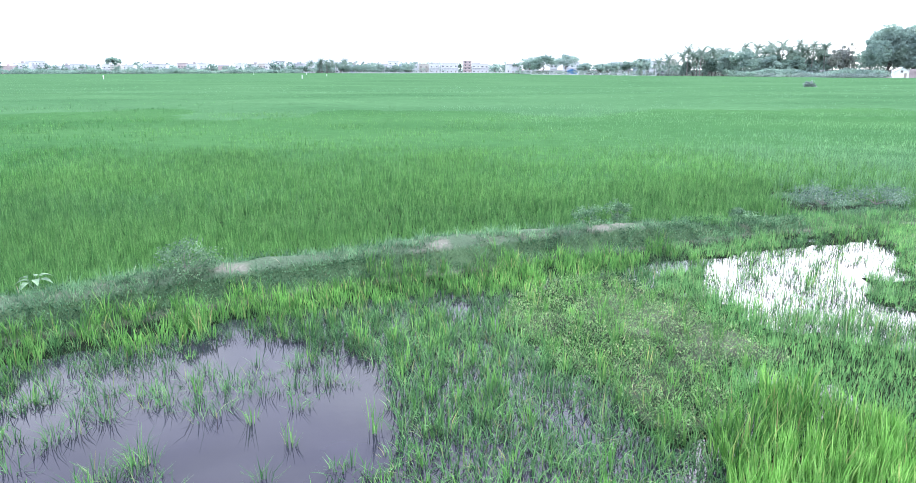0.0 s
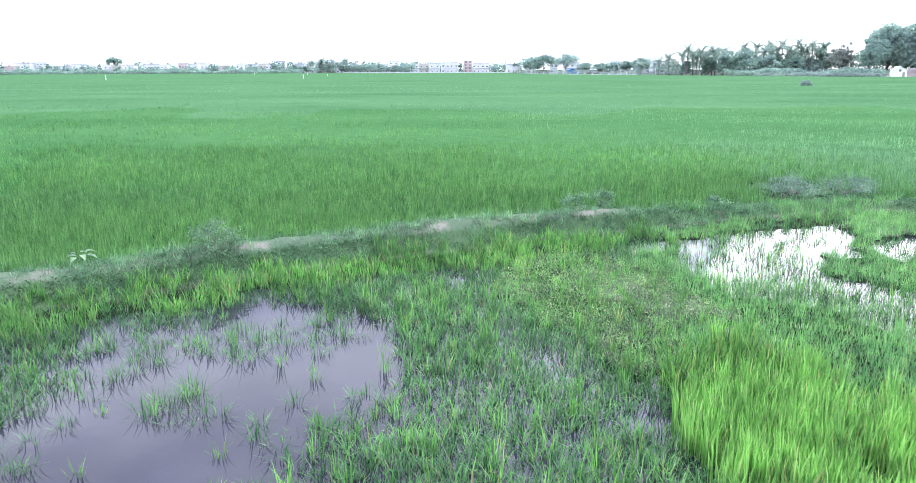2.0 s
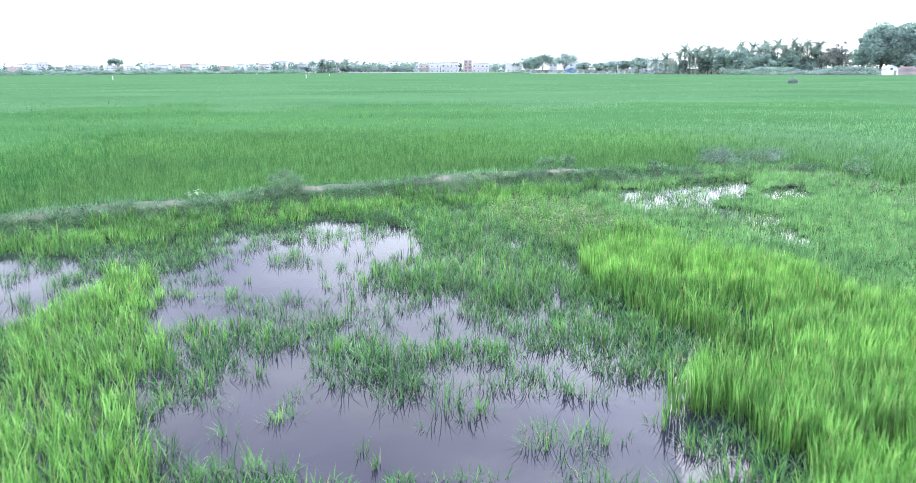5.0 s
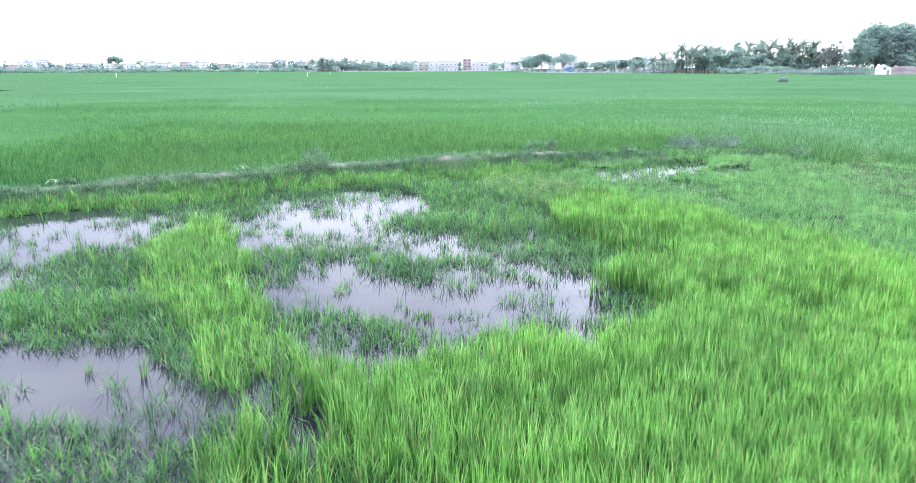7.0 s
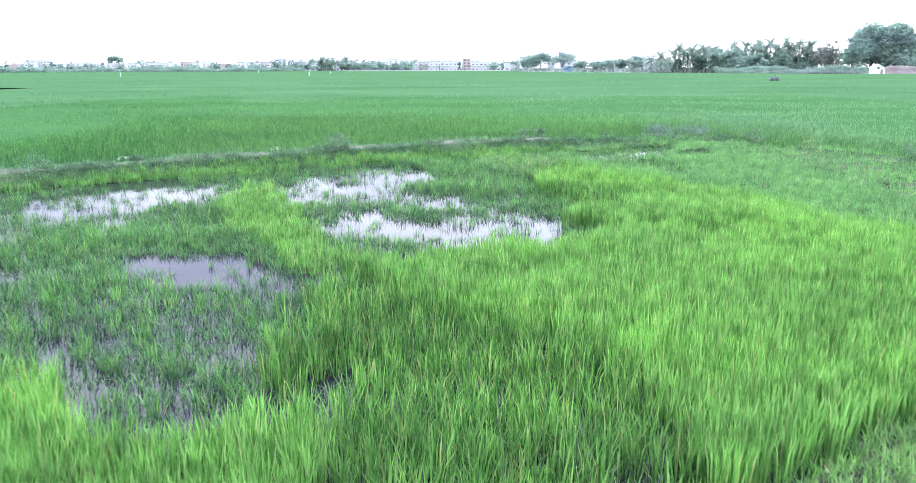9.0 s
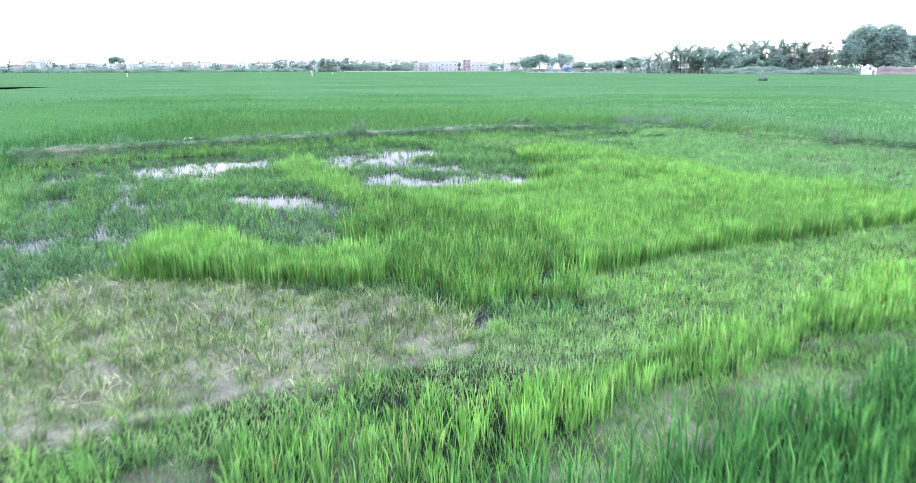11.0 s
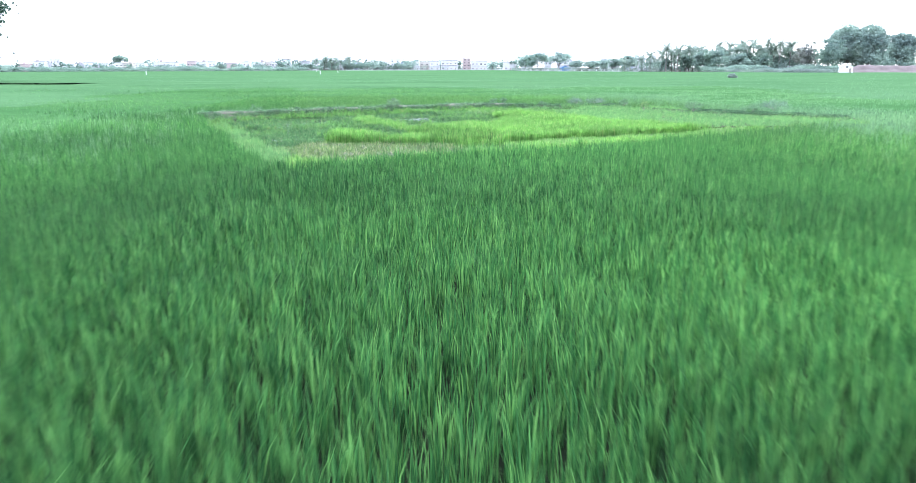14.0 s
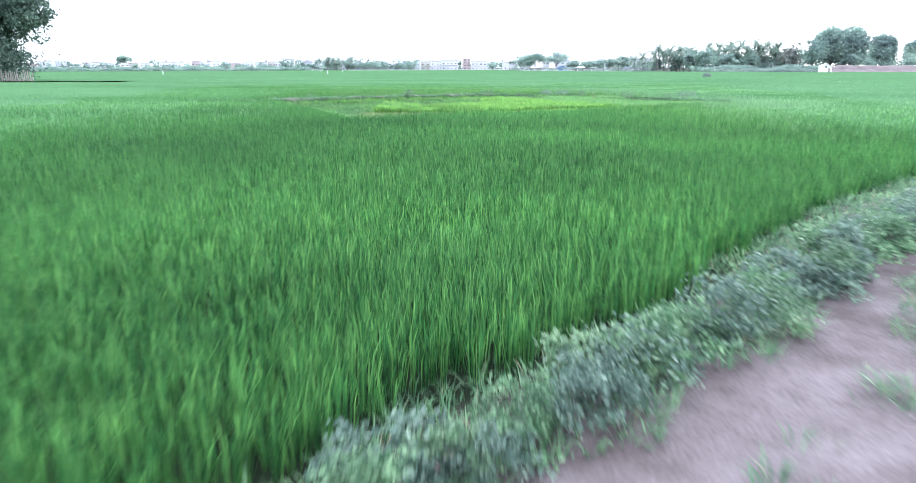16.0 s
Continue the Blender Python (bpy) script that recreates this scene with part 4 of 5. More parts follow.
def palm_tree(x, y, height, words="tall coconut palm with drooping feathered fronds at the field edge"):
    """A leaning ringed trunk with a head of feathered, drooping fronds."""
    tree = empty("palm_tree", x, y, 0, words, "palm tree", "coconut palms", rng.uniform(0, 360))
    lean = rng.uniform(0.1, 0.9)
    head = Vector((lean, 0, height - 2.3))
    bm = bmesh.new()
    add_tube(bm, [(0, 0, -0.2), (lean * 0.2, 0, head.z * 0.35), (lean * 0.6, 0, head.z * 0.7), tuple(head)], [0.30, 0.20, 0.17, 0.14])
    part("trunk", bm, BARK, tree)
    for k in range(38):
        ob = new("frond", FRONDS[int(rng.integers(10))])
        ob.parent = tree
        ob.matrix_basis = Matrix.Translation(head) @ Matrix.Rotation(k * 2.4 + rng.uniform(-0.2, 0.2), 4, "Z") @ Matrix.Rotation(rng.uniform(-0.15, 0.15), 4, "X")
    return tree


def bush(x, y, height, width, mat, label, name="bush", category="bush", group="", clumps=14, per=22, leaf=0.08, z=0.0):
    ob = empty(name, x, y, z, label, category, group)
    c, pts = crown_points([(0, 0, height * 0.5, width / 2, width / 2, height * 0.5)], clumps, per, width * 0.16)
    pts[:, 2] = np.abs(pts[:, 2])
    v, l, s = leaf_arrays(pts, leaf)
    array_part("foliage", v, l, s, mat, ob)
    bm = bmesh.new()
    for p in c[::4]:
        add_tube(bm, [(0, 0, -0.05), (p[0] * 0.4, p[1] * 0.4, p[2] * 0.45), tuple(p * 0.85)], [0.006 + 0.006 * width, 0.005, 0.003], 4)
    part("woody_base", bm, BARK, ob)
    return ob


def house(x, y, width, height, storeys, wall_mat):
    """A flat-roofed town house: walls, parapet roof, door and recessed windows."""
    deep = width * 0.7
    ob = empty("house", x, y, 0, ("white", "cream", "blue", "pink", "grey")[TINTS.index(wall_mat)] + " plastered flat-roofed town house of %d storeys" % storeys, "house", "town houses")
    bm = bmesh.new()
    add_box(bm, -width / 2, 0, -0.3, width / 2, deep, height)
    for k in range(1, storeys):
        add_box(bm, -width / 2 - 0.4, -0.5, height * k / storeys - 0.12, width / 2 + 0.4, -0.003, height * k / storeys + 0.06)
    part("wall", bm, wall_mat, ob)
    bm = bmesh.new()
    add_box(bm, -width / 2 - 0.25, -0.3, height + 0.003, width / 2 + 0.25, deep + 0.2, height + 0.16)
    if rng.random() < 0.5:
        u = rng.uniform(-0.3, 0.2) * width
        add_box(bm, u, deep * 0.4, height + 0.16, u + 2.6, deep * 0.4 + 2.4, height + 2.2)
    part("roof", bm, wall_mat if rng.random() < 0.6 else ROOF, ob)
    count = max(2, int(width / rng.uniform(3.2, 5.0)))
    for s in range(storeys):
        z = height * s / storeys + 1.0
        for k in range(count):
            u = (k + 0.5) / count * width - width / 2 + rng.uniform(-0.2, 0.2)
            bm = bmesh.new()
            if s == 0 and k == count // 2:
                add_box(bm, u - 0.55, -0.05, 0.0, u + 0.55, -0.003, 2.1)
                part("door", bm, WOOD, ob)
                continue
            wide = rng.uniform(0.5, 1.1)
            add_box(bm, u - wide, -0.06, z, u + wide, -0.003, z + rng.uniform(1.0, 1.5))
            top = max(v.co.z for v in bm.verts)
            frame_part = part("window", bm, WOOD, ob)
            bm = bmesh.new()
            add_box(bm, u - wide + 0.1, -0.075, z + 0.1, u + wide - 0.1, -0.062, top - 0.1)
            part("pane", bm, GLASS, frame_part)
    return ob


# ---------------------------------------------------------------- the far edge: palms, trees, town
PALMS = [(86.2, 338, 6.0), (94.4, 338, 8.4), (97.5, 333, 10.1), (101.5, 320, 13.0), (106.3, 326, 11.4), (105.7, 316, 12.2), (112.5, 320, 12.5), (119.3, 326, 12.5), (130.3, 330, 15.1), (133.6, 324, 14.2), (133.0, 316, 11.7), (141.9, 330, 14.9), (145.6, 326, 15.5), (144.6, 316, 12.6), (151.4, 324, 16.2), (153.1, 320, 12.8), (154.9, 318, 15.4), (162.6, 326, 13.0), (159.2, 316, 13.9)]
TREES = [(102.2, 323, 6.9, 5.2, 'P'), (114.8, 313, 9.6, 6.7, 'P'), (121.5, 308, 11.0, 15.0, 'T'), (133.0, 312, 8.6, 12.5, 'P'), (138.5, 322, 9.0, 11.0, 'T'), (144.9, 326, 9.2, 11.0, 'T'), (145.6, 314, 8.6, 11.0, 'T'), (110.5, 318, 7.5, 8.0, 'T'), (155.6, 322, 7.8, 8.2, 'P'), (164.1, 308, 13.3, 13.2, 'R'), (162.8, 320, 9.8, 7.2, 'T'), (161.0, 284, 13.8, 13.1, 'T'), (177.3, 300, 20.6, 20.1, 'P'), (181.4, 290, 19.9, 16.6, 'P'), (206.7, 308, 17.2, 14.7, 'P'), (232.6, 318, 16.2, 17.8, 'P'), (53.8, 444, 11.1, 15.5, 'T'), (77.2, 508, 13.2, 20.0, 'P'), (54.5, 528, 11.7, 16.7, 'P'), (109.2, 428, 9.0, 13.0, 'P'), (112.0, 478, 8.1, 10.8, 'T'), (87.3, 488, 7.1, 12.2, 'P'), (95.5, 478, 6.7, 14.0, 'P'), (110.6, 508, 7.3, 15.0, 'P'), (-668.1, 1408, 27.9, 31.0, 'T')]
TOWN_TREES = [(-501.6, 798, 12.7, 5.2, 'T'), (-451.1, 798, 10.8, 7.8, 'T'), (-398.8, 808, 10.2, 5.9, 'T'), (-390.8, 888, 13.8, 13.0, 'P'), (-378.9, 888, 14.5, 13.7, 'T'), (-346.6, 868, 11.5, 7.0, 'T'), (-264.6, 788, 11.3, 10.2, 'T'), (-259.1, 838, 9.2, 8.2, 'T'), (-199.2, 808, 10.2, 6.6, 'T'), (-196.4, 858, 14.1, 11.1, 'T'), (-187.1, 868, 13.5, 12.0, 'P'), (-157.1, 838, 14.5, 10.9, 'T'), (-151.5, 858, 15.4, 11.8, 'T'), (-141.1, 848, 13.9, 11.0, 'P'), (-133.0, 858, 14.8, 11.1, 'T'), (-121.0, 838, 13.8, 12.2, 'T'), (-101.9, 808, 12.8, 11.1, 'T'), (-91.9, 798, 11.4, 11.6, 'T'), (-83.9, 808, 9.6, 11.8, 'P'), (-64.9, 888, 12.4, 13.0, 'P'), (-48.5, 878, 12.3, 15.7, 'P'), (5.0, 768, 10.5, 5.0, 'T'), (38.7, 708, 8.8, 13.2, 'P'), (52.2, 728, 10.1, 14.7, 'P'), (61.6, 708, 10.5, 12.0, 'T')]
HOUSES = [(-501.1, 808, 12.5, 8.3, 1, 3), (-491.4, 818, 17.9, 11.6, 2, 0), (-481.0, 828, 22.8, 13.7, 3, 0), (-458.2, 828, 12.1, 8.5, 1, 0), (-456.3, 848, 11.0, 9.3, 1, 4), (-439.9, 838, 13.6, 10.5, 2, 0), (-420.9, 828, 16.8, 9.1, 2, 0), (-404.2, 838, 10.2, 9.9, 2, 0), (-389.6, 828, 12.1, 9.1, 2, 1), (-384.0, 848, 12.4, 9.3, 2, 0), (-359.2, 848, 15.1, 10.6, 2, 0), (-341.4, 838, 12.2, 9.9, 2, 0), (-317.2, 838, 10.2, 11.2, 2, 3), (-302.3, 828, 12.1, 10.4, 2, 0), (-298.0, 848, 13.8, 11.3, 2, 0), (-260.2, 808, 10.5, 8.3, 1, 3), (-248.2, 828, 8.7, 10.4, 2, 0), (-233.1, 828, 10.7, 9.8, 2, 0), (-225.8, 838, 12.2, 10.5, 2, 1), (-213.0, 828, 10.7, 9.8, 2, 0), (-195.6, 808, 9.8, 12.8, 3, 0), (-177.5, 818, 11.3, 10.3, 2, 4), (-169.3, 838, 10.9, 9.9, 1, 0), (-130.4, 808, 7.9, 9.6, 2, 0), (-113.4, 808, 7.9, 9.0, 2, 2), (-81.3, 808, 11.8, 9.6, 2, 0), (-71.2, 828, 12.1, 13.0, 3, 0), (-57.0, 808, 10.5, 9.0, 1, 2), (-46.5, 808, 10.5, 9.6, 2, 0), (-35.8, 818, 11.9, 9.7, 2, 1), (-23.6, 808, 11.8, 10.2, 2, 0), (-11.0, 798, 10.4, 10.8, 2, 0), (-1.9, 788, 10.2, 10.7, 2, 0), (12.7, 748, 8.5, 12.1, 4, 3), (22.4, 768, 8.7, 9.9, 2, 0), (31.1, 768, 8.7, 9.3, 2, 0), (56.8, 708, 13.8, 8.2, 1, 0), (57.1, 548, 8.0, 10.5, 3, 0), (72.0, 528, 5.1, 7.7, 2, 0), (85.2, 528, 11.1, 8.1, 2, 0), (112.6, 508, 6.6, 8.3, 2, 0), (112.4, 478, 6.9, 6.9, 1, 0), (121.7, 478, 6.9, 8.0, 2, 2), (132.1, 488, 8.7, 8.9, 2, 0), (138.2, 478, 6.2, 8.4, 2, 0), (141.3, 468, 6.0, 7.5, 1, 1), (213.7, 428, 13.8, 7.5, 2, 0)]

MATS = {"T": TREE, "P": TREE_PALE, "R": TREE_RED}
WORDS = {"T": "dense dark green broad-crowned tree beyond the field, paled for haze", "P": "pale grey-green spreading tree beyond the field, paled for haze", "R": "thin russet-tinged tree beyond the field, paled for haze"}
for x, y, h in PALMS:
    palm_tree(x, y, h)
for k in range(16):
    palm_tree(103 + k * 3.9 + rng.uniform(-1.5, 1.5), 326 + rng.uniform(-8, 8), rng.uniform(9.5, 13.5))
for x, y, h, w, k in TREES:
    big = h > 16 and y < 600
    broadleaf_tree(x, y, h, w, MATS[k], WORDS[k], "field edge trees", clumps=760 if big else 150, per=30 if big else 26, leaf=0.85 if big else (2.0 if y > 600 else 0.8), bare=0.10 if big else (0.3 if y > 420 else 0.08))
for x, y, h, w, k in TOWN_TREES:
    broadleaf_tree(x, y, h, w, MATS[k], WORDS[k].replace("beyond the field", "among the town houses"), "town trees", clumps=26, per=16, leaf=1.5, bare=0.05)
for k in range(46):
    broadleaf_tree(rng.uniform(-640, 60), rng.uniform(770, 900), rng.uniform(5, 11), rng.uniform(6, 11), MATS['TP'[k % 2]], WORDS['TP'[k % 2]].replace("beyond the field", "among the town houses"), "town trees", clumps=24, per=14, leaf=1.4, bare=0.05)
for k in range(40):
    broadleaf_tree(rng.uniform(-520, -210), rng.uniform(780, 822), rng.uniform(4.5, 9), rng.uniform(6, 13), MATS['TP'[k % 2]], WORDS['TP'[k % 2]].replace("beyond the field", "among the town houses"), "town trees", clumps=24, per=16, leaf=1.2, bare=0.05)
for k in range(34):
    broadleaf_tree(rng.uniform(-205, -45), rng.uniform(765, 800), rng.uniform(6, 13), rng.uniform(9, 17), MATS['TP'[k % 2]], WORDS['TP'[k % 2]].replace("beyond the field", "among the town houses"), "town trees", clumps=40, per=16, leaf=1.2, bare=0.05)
for k in range(14):
    palm_tree(rng.uniform(-165, -115), rng.uniform(770, 800), rng.uniform(11, 16), "coconut palm among the trees before the town")
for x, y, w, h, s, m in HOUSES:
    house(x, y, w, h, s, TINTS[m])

# tall trees and pole fence beside the field
for x, y, h, w, n in ((-86.0, 96, 24, 22, 900), (-95, 92, 22, 18, 420), (-112, 99, 19, 18, 200)):
    broadleaf_tree(x, y, h, w, TREE_DARK, "tall dense dark green tree beside the pole fence", "fence trees", clumps=n, per=40, leaf=0.62, bare=0.0)
fence = empty("pole_fence", -82, 90, 0, "rough fence of upright weathered wooden poles", "fence")
for k in range(78):
    bm = bmesh.new()
    u, h = -16 + k * 0.29 + rng.uniform(-0.1, 0.1), rng.uniform(1.7, 2.5)
    tip = rng.uniform(-0.2, 0.2)
    add_tube(bm, [(u, rng.uniform(-0.25, 0.25), -0.2), (u + tip * 0.5, 0, h * 0.5), (u + tip, 0, h)], [0.09, 0.08, 0.05], 6)
    part("pole", bm, WOOD, fence)


def hut():
    """A small white gabled shed with a dark opening under the gable."""
    ob = empty("shed", 140, 231, 0, "small white gabled shed at the edge of the rice field", "shed", turn=-18)
    ob.scale = (0.8, 0.8, 1.0)
    bm = bmesh.new()
    v = [bm.verts.new(p) for p in ((-2.6, 0, -0.2), (2.6, 0, -0.2), (2.4, 0, 2.4), (0, 0, 3.4), (-2.4, 0, 2.4))]
    f = bm.faces.new(v)
    got = bmesh.ops.extrude_face_region(bm, geom=[f])
    bmesh.ops.translate(bm, verts=[g for g in got["geom"] if isinstance(g, bmesh.types.BMVert)], vec=(0, 4.5, 0))
    bmesh.ops.recalc_face_normals(bm, faces=bm.faces)
    part("wall", bm, LIMEWASH, ob)
    for s in (-1, 1):
        bm = bmesh.new()
        q = [bm.verts.new((s * u, w, z)) for u, w, z in ((0, -0.25, 3.42), (2.65, -0.25, 2.32), (2.65, 4.75, 2.32), (0, 4.75, 3.42))]
        f = bm.faces.new(q)
        got = bmesh.ops.extrude_face_region(bm, geom=[f])
        bmesh.ops.translate(bm, verts=[g for g in got["geom"] if isinstance(g, bmesh.types.BMVert)], vec=(0, 0, 0.12))
        bmesh.ops.recalc_face_normals(bm, faces=bm.faces)
        part("roof", bm, LIMEWASH, ob)
    bm = bmesh.new()
    add_box(bm, -0.45, -0.05, 1.95, 0.45, -0.003, 2.65)
    surround = part("window", bm, WOOD, ob)
    bm = bmesh.new()
    add_box(bm, -0.38, -0.07, 2.02, 0.38, -0.052, 2.58)
    part("pane", bm, GLASS, surround)
    bm = bmesh.new()
    add_box(bm, 0.9, -0.05, -0.1, 1.8, -0.003, 1.8)
    part("door", bm, WOOD, ob)


hut()


def bank_height(x, y):
    u = np.clip((x - 145) / 8, 0, 1)
    return u * 3.0 * np.exp(-((y - 246) / 5.5) ** 2) * (0.8 + 0.35 * value_noise(x, y, 9, 81)) + 0.3 * value_noise(x, y, 1.5, 82) - 0.2


bank = new("earth_bank", grid_mesh("earth_bank", np.linspace(143, 330, 130), np.linspace(236, 258, 30), bank_height, EARTH))
tagged(bank, "bare reddish-brown earth bank behind the shed", "earth bank", kind="structure")


def scrub_line(name, line, count, height, leaf, deep, mat, label):
    """A ragged belt of scrub along a line."""
    line = [Vector((*p, 0)) for p in line]
    lens = np.array([(b - a).length for a, b in zip(line, line[1:])])
    pick = rng.choice(len(lens), count, p=lens / lens.sum())
    t = rng.random(count)
    a = np.array([tuple(p) for p in line])
    c = a[pick] + (a[pick + 1] - a[pick]) * t[:, None]
    c[:, 1] += rng.normal(0, deep, count)
    top = height * (0.35 + 0.9 * value_noise(c[:, 0], c[:, 1], height * 2.2, 91))
    per = 14
    pts = np.repeat(c, per, 0)
    pts[:, :2] += rng.normal(0, height * 0.22, (count * per, 2))
    pts[:, 2] = np.repeat(top, per) * np.sqrt(rng.random(count * per))
    v, l, s = leaf_arrays(pts, leaf)
    return tagged(array_part(name, v, l, s, mat), label, "scrub", kind="stuff")


scrub_line("scrub", [(113, 272), (118, 262), (137, 235)], 420, 1.5, 0.4, 2.0, SCRUB, "pale grey-green scrub along the rice field margin")
scrub_line("scrub", [(118, 268), (160, 262), (240, 262)], 300, 1.4, 0.45, 2.0, SCRUB, "pale grey-green scrub below the trees")
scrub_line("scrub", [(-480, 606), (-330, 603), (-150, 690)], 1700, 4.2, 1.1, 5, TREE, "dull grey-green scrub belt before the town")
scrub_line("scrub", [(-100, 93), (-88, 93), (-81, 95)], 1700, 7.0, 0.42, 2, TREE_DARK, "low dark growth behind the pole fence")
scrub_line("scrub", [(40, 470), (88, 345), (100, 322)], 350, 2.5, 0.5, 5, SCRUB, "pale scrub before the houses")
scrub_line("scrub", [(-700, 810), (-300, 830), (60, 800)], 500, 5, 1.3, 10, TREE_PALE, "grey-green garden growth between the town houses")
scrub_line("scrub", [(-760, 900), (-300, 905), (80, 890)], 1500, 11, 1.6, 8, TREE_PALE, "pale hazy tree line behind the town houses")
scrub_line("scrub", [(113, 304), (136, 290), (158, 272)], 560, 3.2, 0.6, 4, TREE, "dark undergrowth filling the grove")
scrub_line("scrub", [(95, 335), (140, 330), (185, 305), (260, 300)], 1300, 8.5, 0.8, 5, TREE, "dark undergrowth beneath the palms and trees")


def boundary_wall(points, height):
    ob = empty("boundary_wall", *points[0], 0, "low white painted boundary wall with posts before the town", "wall")
    bm = bmesh.new()
    p0 = Vector((*points[0], 0))
    for a, b in zip(points, points[1:]):
        a, b = Vector((*a, 0)) - p0, Vector((*b, 0)) - p0
        n = int((b - a).length / 7)
        turn = math.atan2(b.y - a.y, b.x - a.x)
        got = bmesh.ops.create_cube(bm, size=1, matrix=Matrix.Translation((a + b) / 2 + Vector((0, 0, height * 0.2))) @ Matrix.Rotation(turn, 4, "Z") @ Matrix.Diagonal(((b - a).length, 0.2, height * 0.4, 1)))
        for k in range(n + 1):
            q = a + (b - a) * k / n
            pm = bmesh.new()
            add_box(pm, q.x - 0.2, q.y - 0.2, -0.1, q.x + 0.2, q.y + 0.2, height)
            part("post", pm, PLASTER, ob)
    part("wall_panel", bm, PLASTER, ob)


boundary_wall([(-110, 705), (45, 650)], 2.0)
boundary_wall([(46, 440), (92, 334)], 1.3)

tent = empty("shelter", 83, 512, 0, "bright blue sheeted shelter beside the houses", "shelter")
bm = bmesh.new()
q = [bm.verts.new(p) for p in ((-3, 0, 0), (3, 0, 0), (3, 0, 2.4), (0, 0, 3.6), (-3, 0, 2.4))]
got = bmesh.ops.extrude_face_region(bm, geom=[bm.faces.new(q)])
bmesh.ops.translate(bm, verts=[g for g in got["geom"] if isinstance(g, bmesh.types.BMVert)], vec=(0, 6, 0))
bmesh.ops.recalc_face_normals(bm, faces=bm.faces)
part("sheeting", bm, BLUE_SHEET, tent)

# white marker posts standing in the rice
for x, y, h in ((-110.5, 232, 1.5), (-49, 236, 1.5), (-122, 440, 1.8), (-88, 430, 1.6), (-58, 330, 1.2)):
    ob = empty("marker_post", x, y, 0, "white concrete marker post standing in the rice", "post", "marker posts")
    bm = bmesh.new()
    add_box(bm, -0.11, -0.11, -0.2, 0.11, 0.11, h, 0.03)
    part("shaft", bm, LIMEWASH, ob)
    bm = bmesh.new()
    add_box(bm, -0.14, -0.14, h + 0.002, 0.14, 0.14, h + 0.1, 0.03)
    part("cap", bm, LIMEWASH, ob)

# ---------------------------------------------------------------- plants on the banks
bush(-3.65, 17.15, 0.6, 0.8, PALE_WEED, "leafy grey-green weed bush on the field bank", "weed_bush", "bush", "bank weeds", clumps=40, per=60, leaf=0.032, z=0.25)
for x, y, h, w in ((2.3, 20.3, 0.45, 0.6), (2.9, 20.6, 0.5, 0.5), (9.1, 23.0, 0.3, 1.3), (7.9, 22.9, 0.34, 1.3), (10.3, 20.2, 0.4, 0.7), (12.9, 15.0, 0.45, 1.1), (15.4, 13.2, 0.4, 1.0), (17.4, 15.2, 0.5, 1.6),
                   (-8.6, 14.5, 0.3, 0.4), (-10.4, 13.2, 0.45, 0.8), (-0.6, 18.9, 0.15, 0.4), (5.4, 21.2, 0.2, 0.5)):
    bush(x, y, h, w, GREY_WEED if w > 1.2 else WEED, "low grey-green weeds on the field bank", "weed_bush", "bush", "bank weeds", clumps=int(26 + 22 * max(w - 0.6, 0)), per=52, leaf=0.036, z=0.2)
bush(10.8, 17.3, 0.5, 0.5, PALE_MAT, "upright pale yellow-green weed on the field bank", "tall_weed", "weed", clumps=20, per=30, leaf=0.04, z=0.1)


def leaf_cover(name, spots, size, lift, mat, label):
    """Small creeping leaves over the ground at the given spots."""
    x, y = spots
    z = ground_height(x, y) + lift * rng.random(len(x)) ** 1.5
    v, l, s = leaf_arrays(np.stack((x, y, z), 1), size)
    ob = new(name, mesh_from_arrays(name, v, l, s, [mat]))
    return tagged(ob, label, "weeds", kind="stuff")


clumped = lambda x, y: value_noise(x, y, 0.5, 81) * 0.6 + value_noise(x, y, 0.16, 82) * 0.4 > 0.24 + 0.2 * rng.random(len(x)) + 0.42 * (ground_height(x, y) > 0.30)
leaf_cover("creeping_weeds", sow(1700, (-16, 20, 7, 24), lambda x, y: (to_line(x, y, BUND)[0] < np.interp(x, [3, 6], [0.7, 0.4])) & clumped(x, y) & ((x < 5) | (zones(x, y) == VERGE_Z))), 0.036, 0.10, BANK_WEED, "dark creeping weeds covering the sides of the field bank")
leaf_cover("trampled_weeds", sow(1300, (0, 4, 12, 19), lambda x, y: (zones(x, y) == TRAMPLED_Z) & (value_noise(x, y, 0.22, 83) > 0.22)), 0.025, 0.13, PALE_MAT, "flattened mat of pale green weeds in the wet plot")


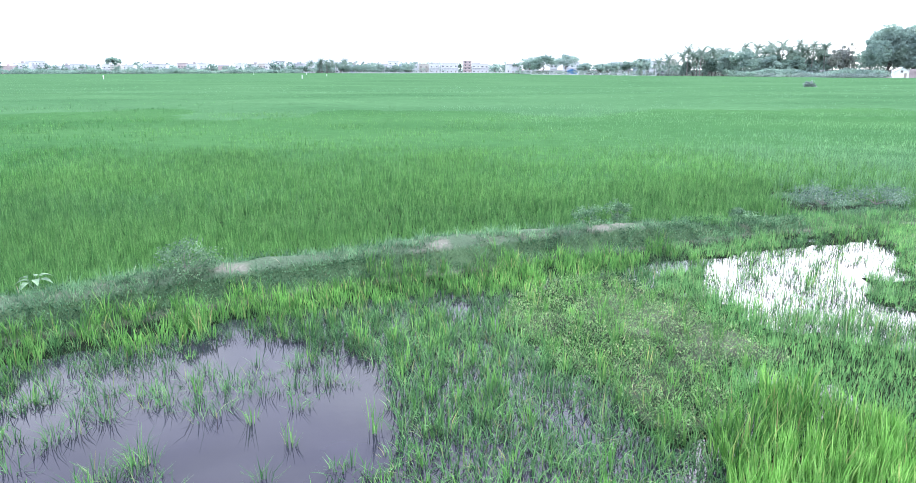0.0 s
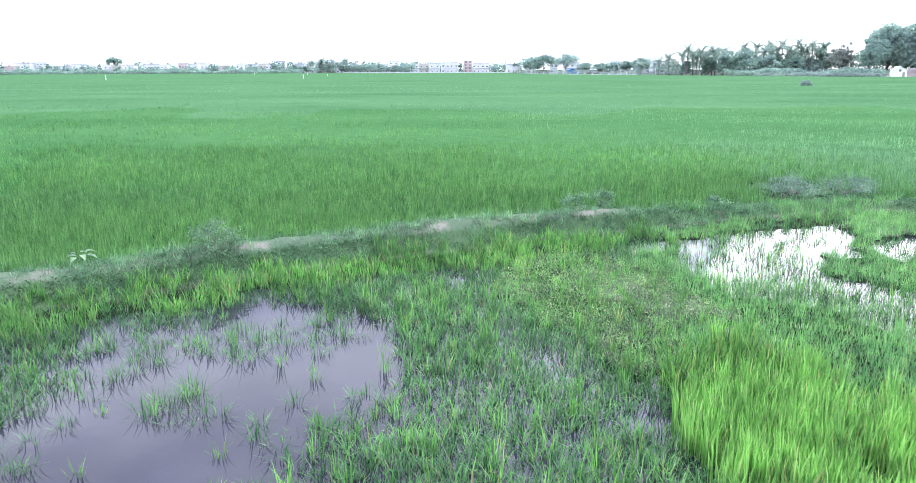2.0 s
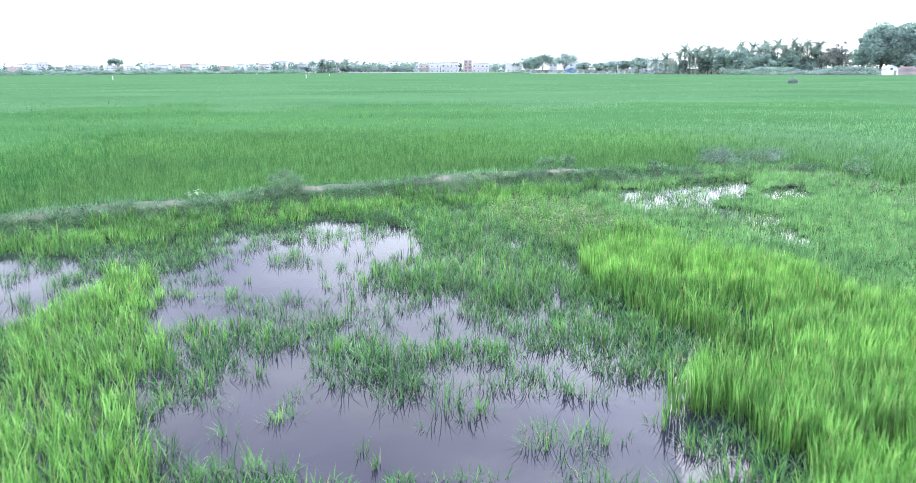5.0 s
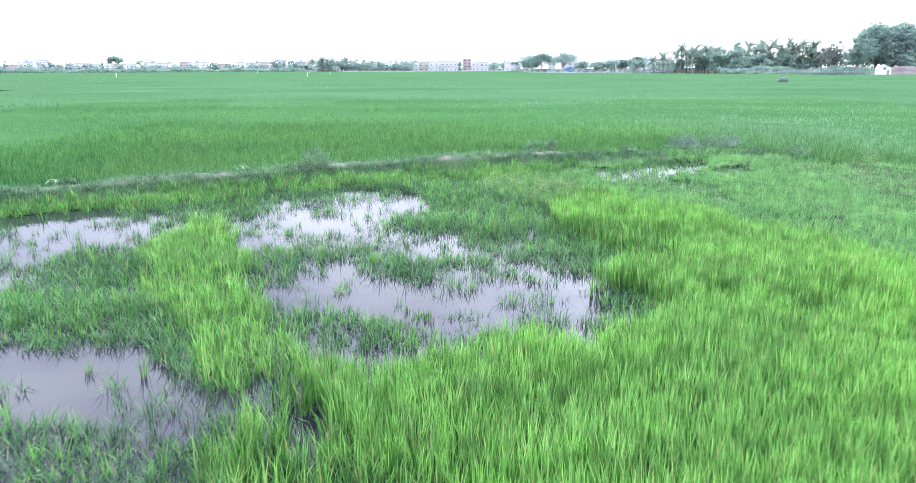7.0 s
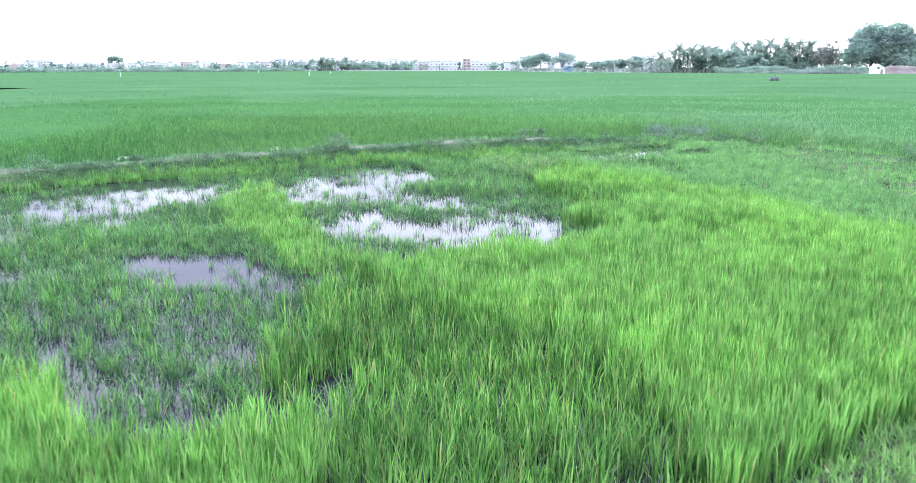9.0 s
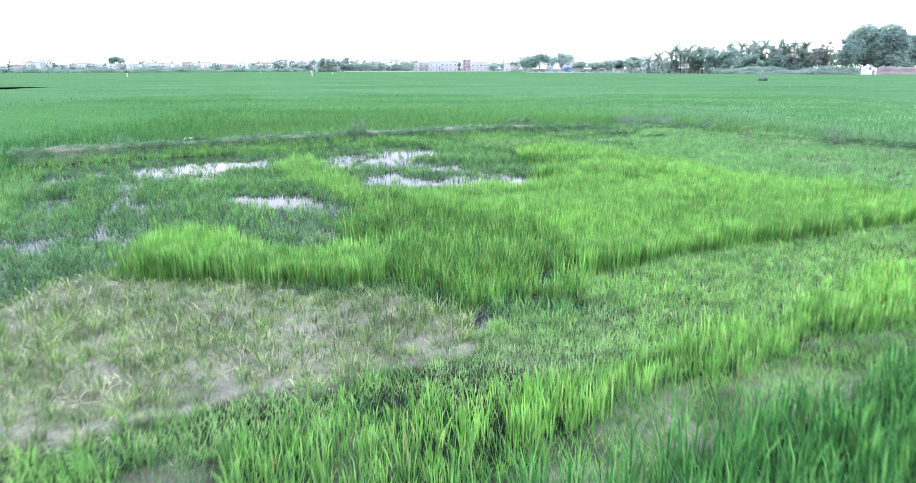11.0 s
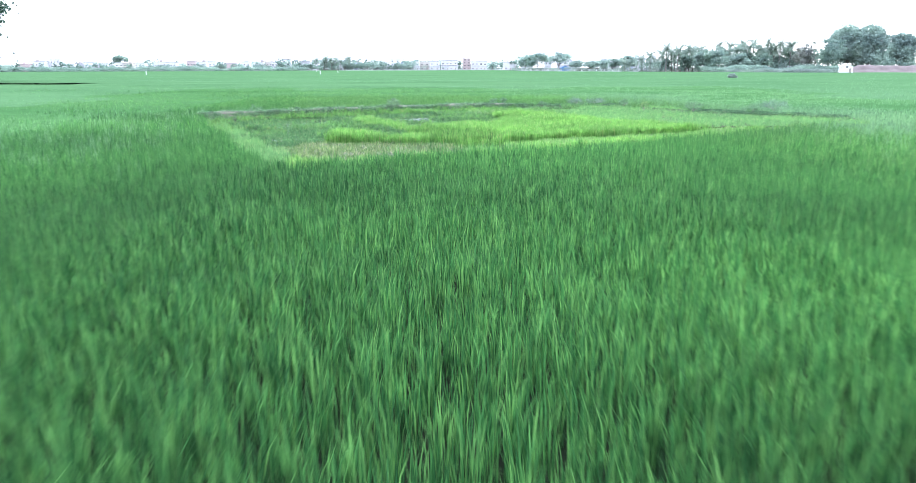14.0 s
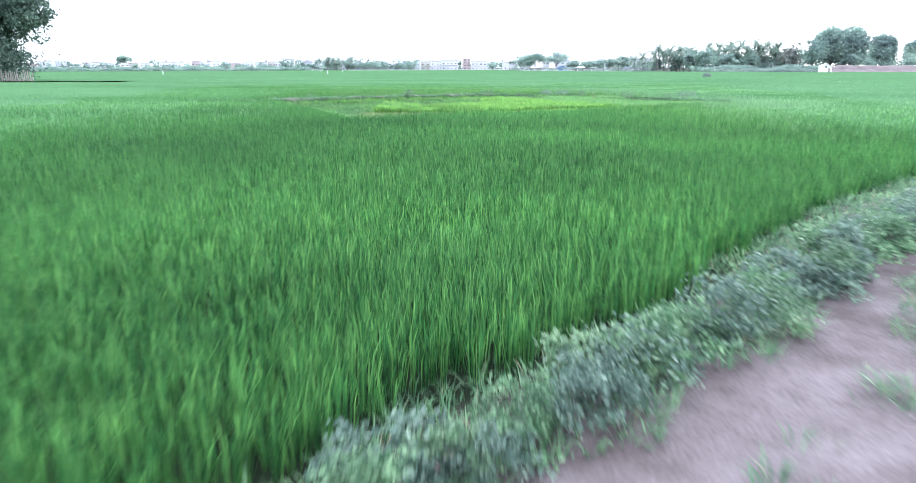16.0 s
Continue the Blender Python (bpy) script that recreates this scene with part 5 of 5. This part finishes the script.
def broad_weed(x, y, z):
    """A few large pale leaves on short stalks."""
    ob = empty("broad_leaf_plant", x, y, z, "pale plant with a few broad leaves on the bank", "plant", "broad-leaved plants")
    ob.scale = (0.65, 0.65, 0.65)
    for k in range(7):
        a = k * 0.9 + rng.uniform(-0.2, 0.2)
        r, h = rng.uniform(0.1, 0.22), rng.uniform(0.1, 0.22)
        bm = bmesh.new()
        c, s = math.cos(a), math.sin(a)
        at = lambda u, w, d: bm.verts.new((c * (r + u) - s * w, s * (r + u) + c * w, h + d))
        rows = [(at(-0.08, 0, 0),), (at(0.0, -0.07, 0.03), at(0.02, 0, 0.0), at(0.0, 0.07, 0.03)), (at(0.10, -0.05, 0.0), at(0.12, 0, -0.03), at(0.10, 0.05, 0.0)), (at(0.2, 0, -0.08),)]
        b, m, t, e = rows
        for f in ((b[0], m[0], m[1]), (b[0], m[1], m[2]), (m[0], t[0], t[1], m[1]), (m[1], t[1], t[2], m[2]), (t[0], e[0], t[1]), (t[1], e[0], t[2])):
            bm.faces.new(f)
        add_tube(bm, [(0, 0, -0.05), (c * r * 0.6, s * r * 0.6, h * 0.7), (c * (r - 0.06), s * (r - 0.06), h)], [0.012, 0.009, 0.006], 4)
        part("leaf", bm, PALE_WEED, ob)


broad_weed(-5.45, 16.75, 0.3)
broad_weed(-8.9, 14.6, 0.3)

bush(56, 120, 1.1, 1.9, SCRUB, "lone grey-green shrub standing in the rice", "shrub", "shrub", clumps=44, per=30, leaf=0.2)

# leafy hedge weeds along the track
k = 0
while k < 84:
    t = k / 84
    run = np.array((-2.9, -37.6)) * (1 - t) + np.array((14.6, -20.8)) * t
    off = rng.uniform(0.15, 0.62)
    pick = rng.random()
    bush(run[0] - off * 0.7, run[1] + off * 0.7, rng.uniform(0.3, 0.62), rng.uniform(0.5, 0.95), PALE_WEED if pick < 0.2 else (GREY_WEED if pick < 0.55 else WEED),
         "dusty %s leafy bush beside the dirt track" % ("pale green" if pick < 0.2 else ("blue-grey" if pick < 0.55 else "green")), "roadside_bush", "bush", "roadside bushes", clumps=28, per=38, leaf=rng.uniform(0.04, 0.065), z=0.05)
    k += 1
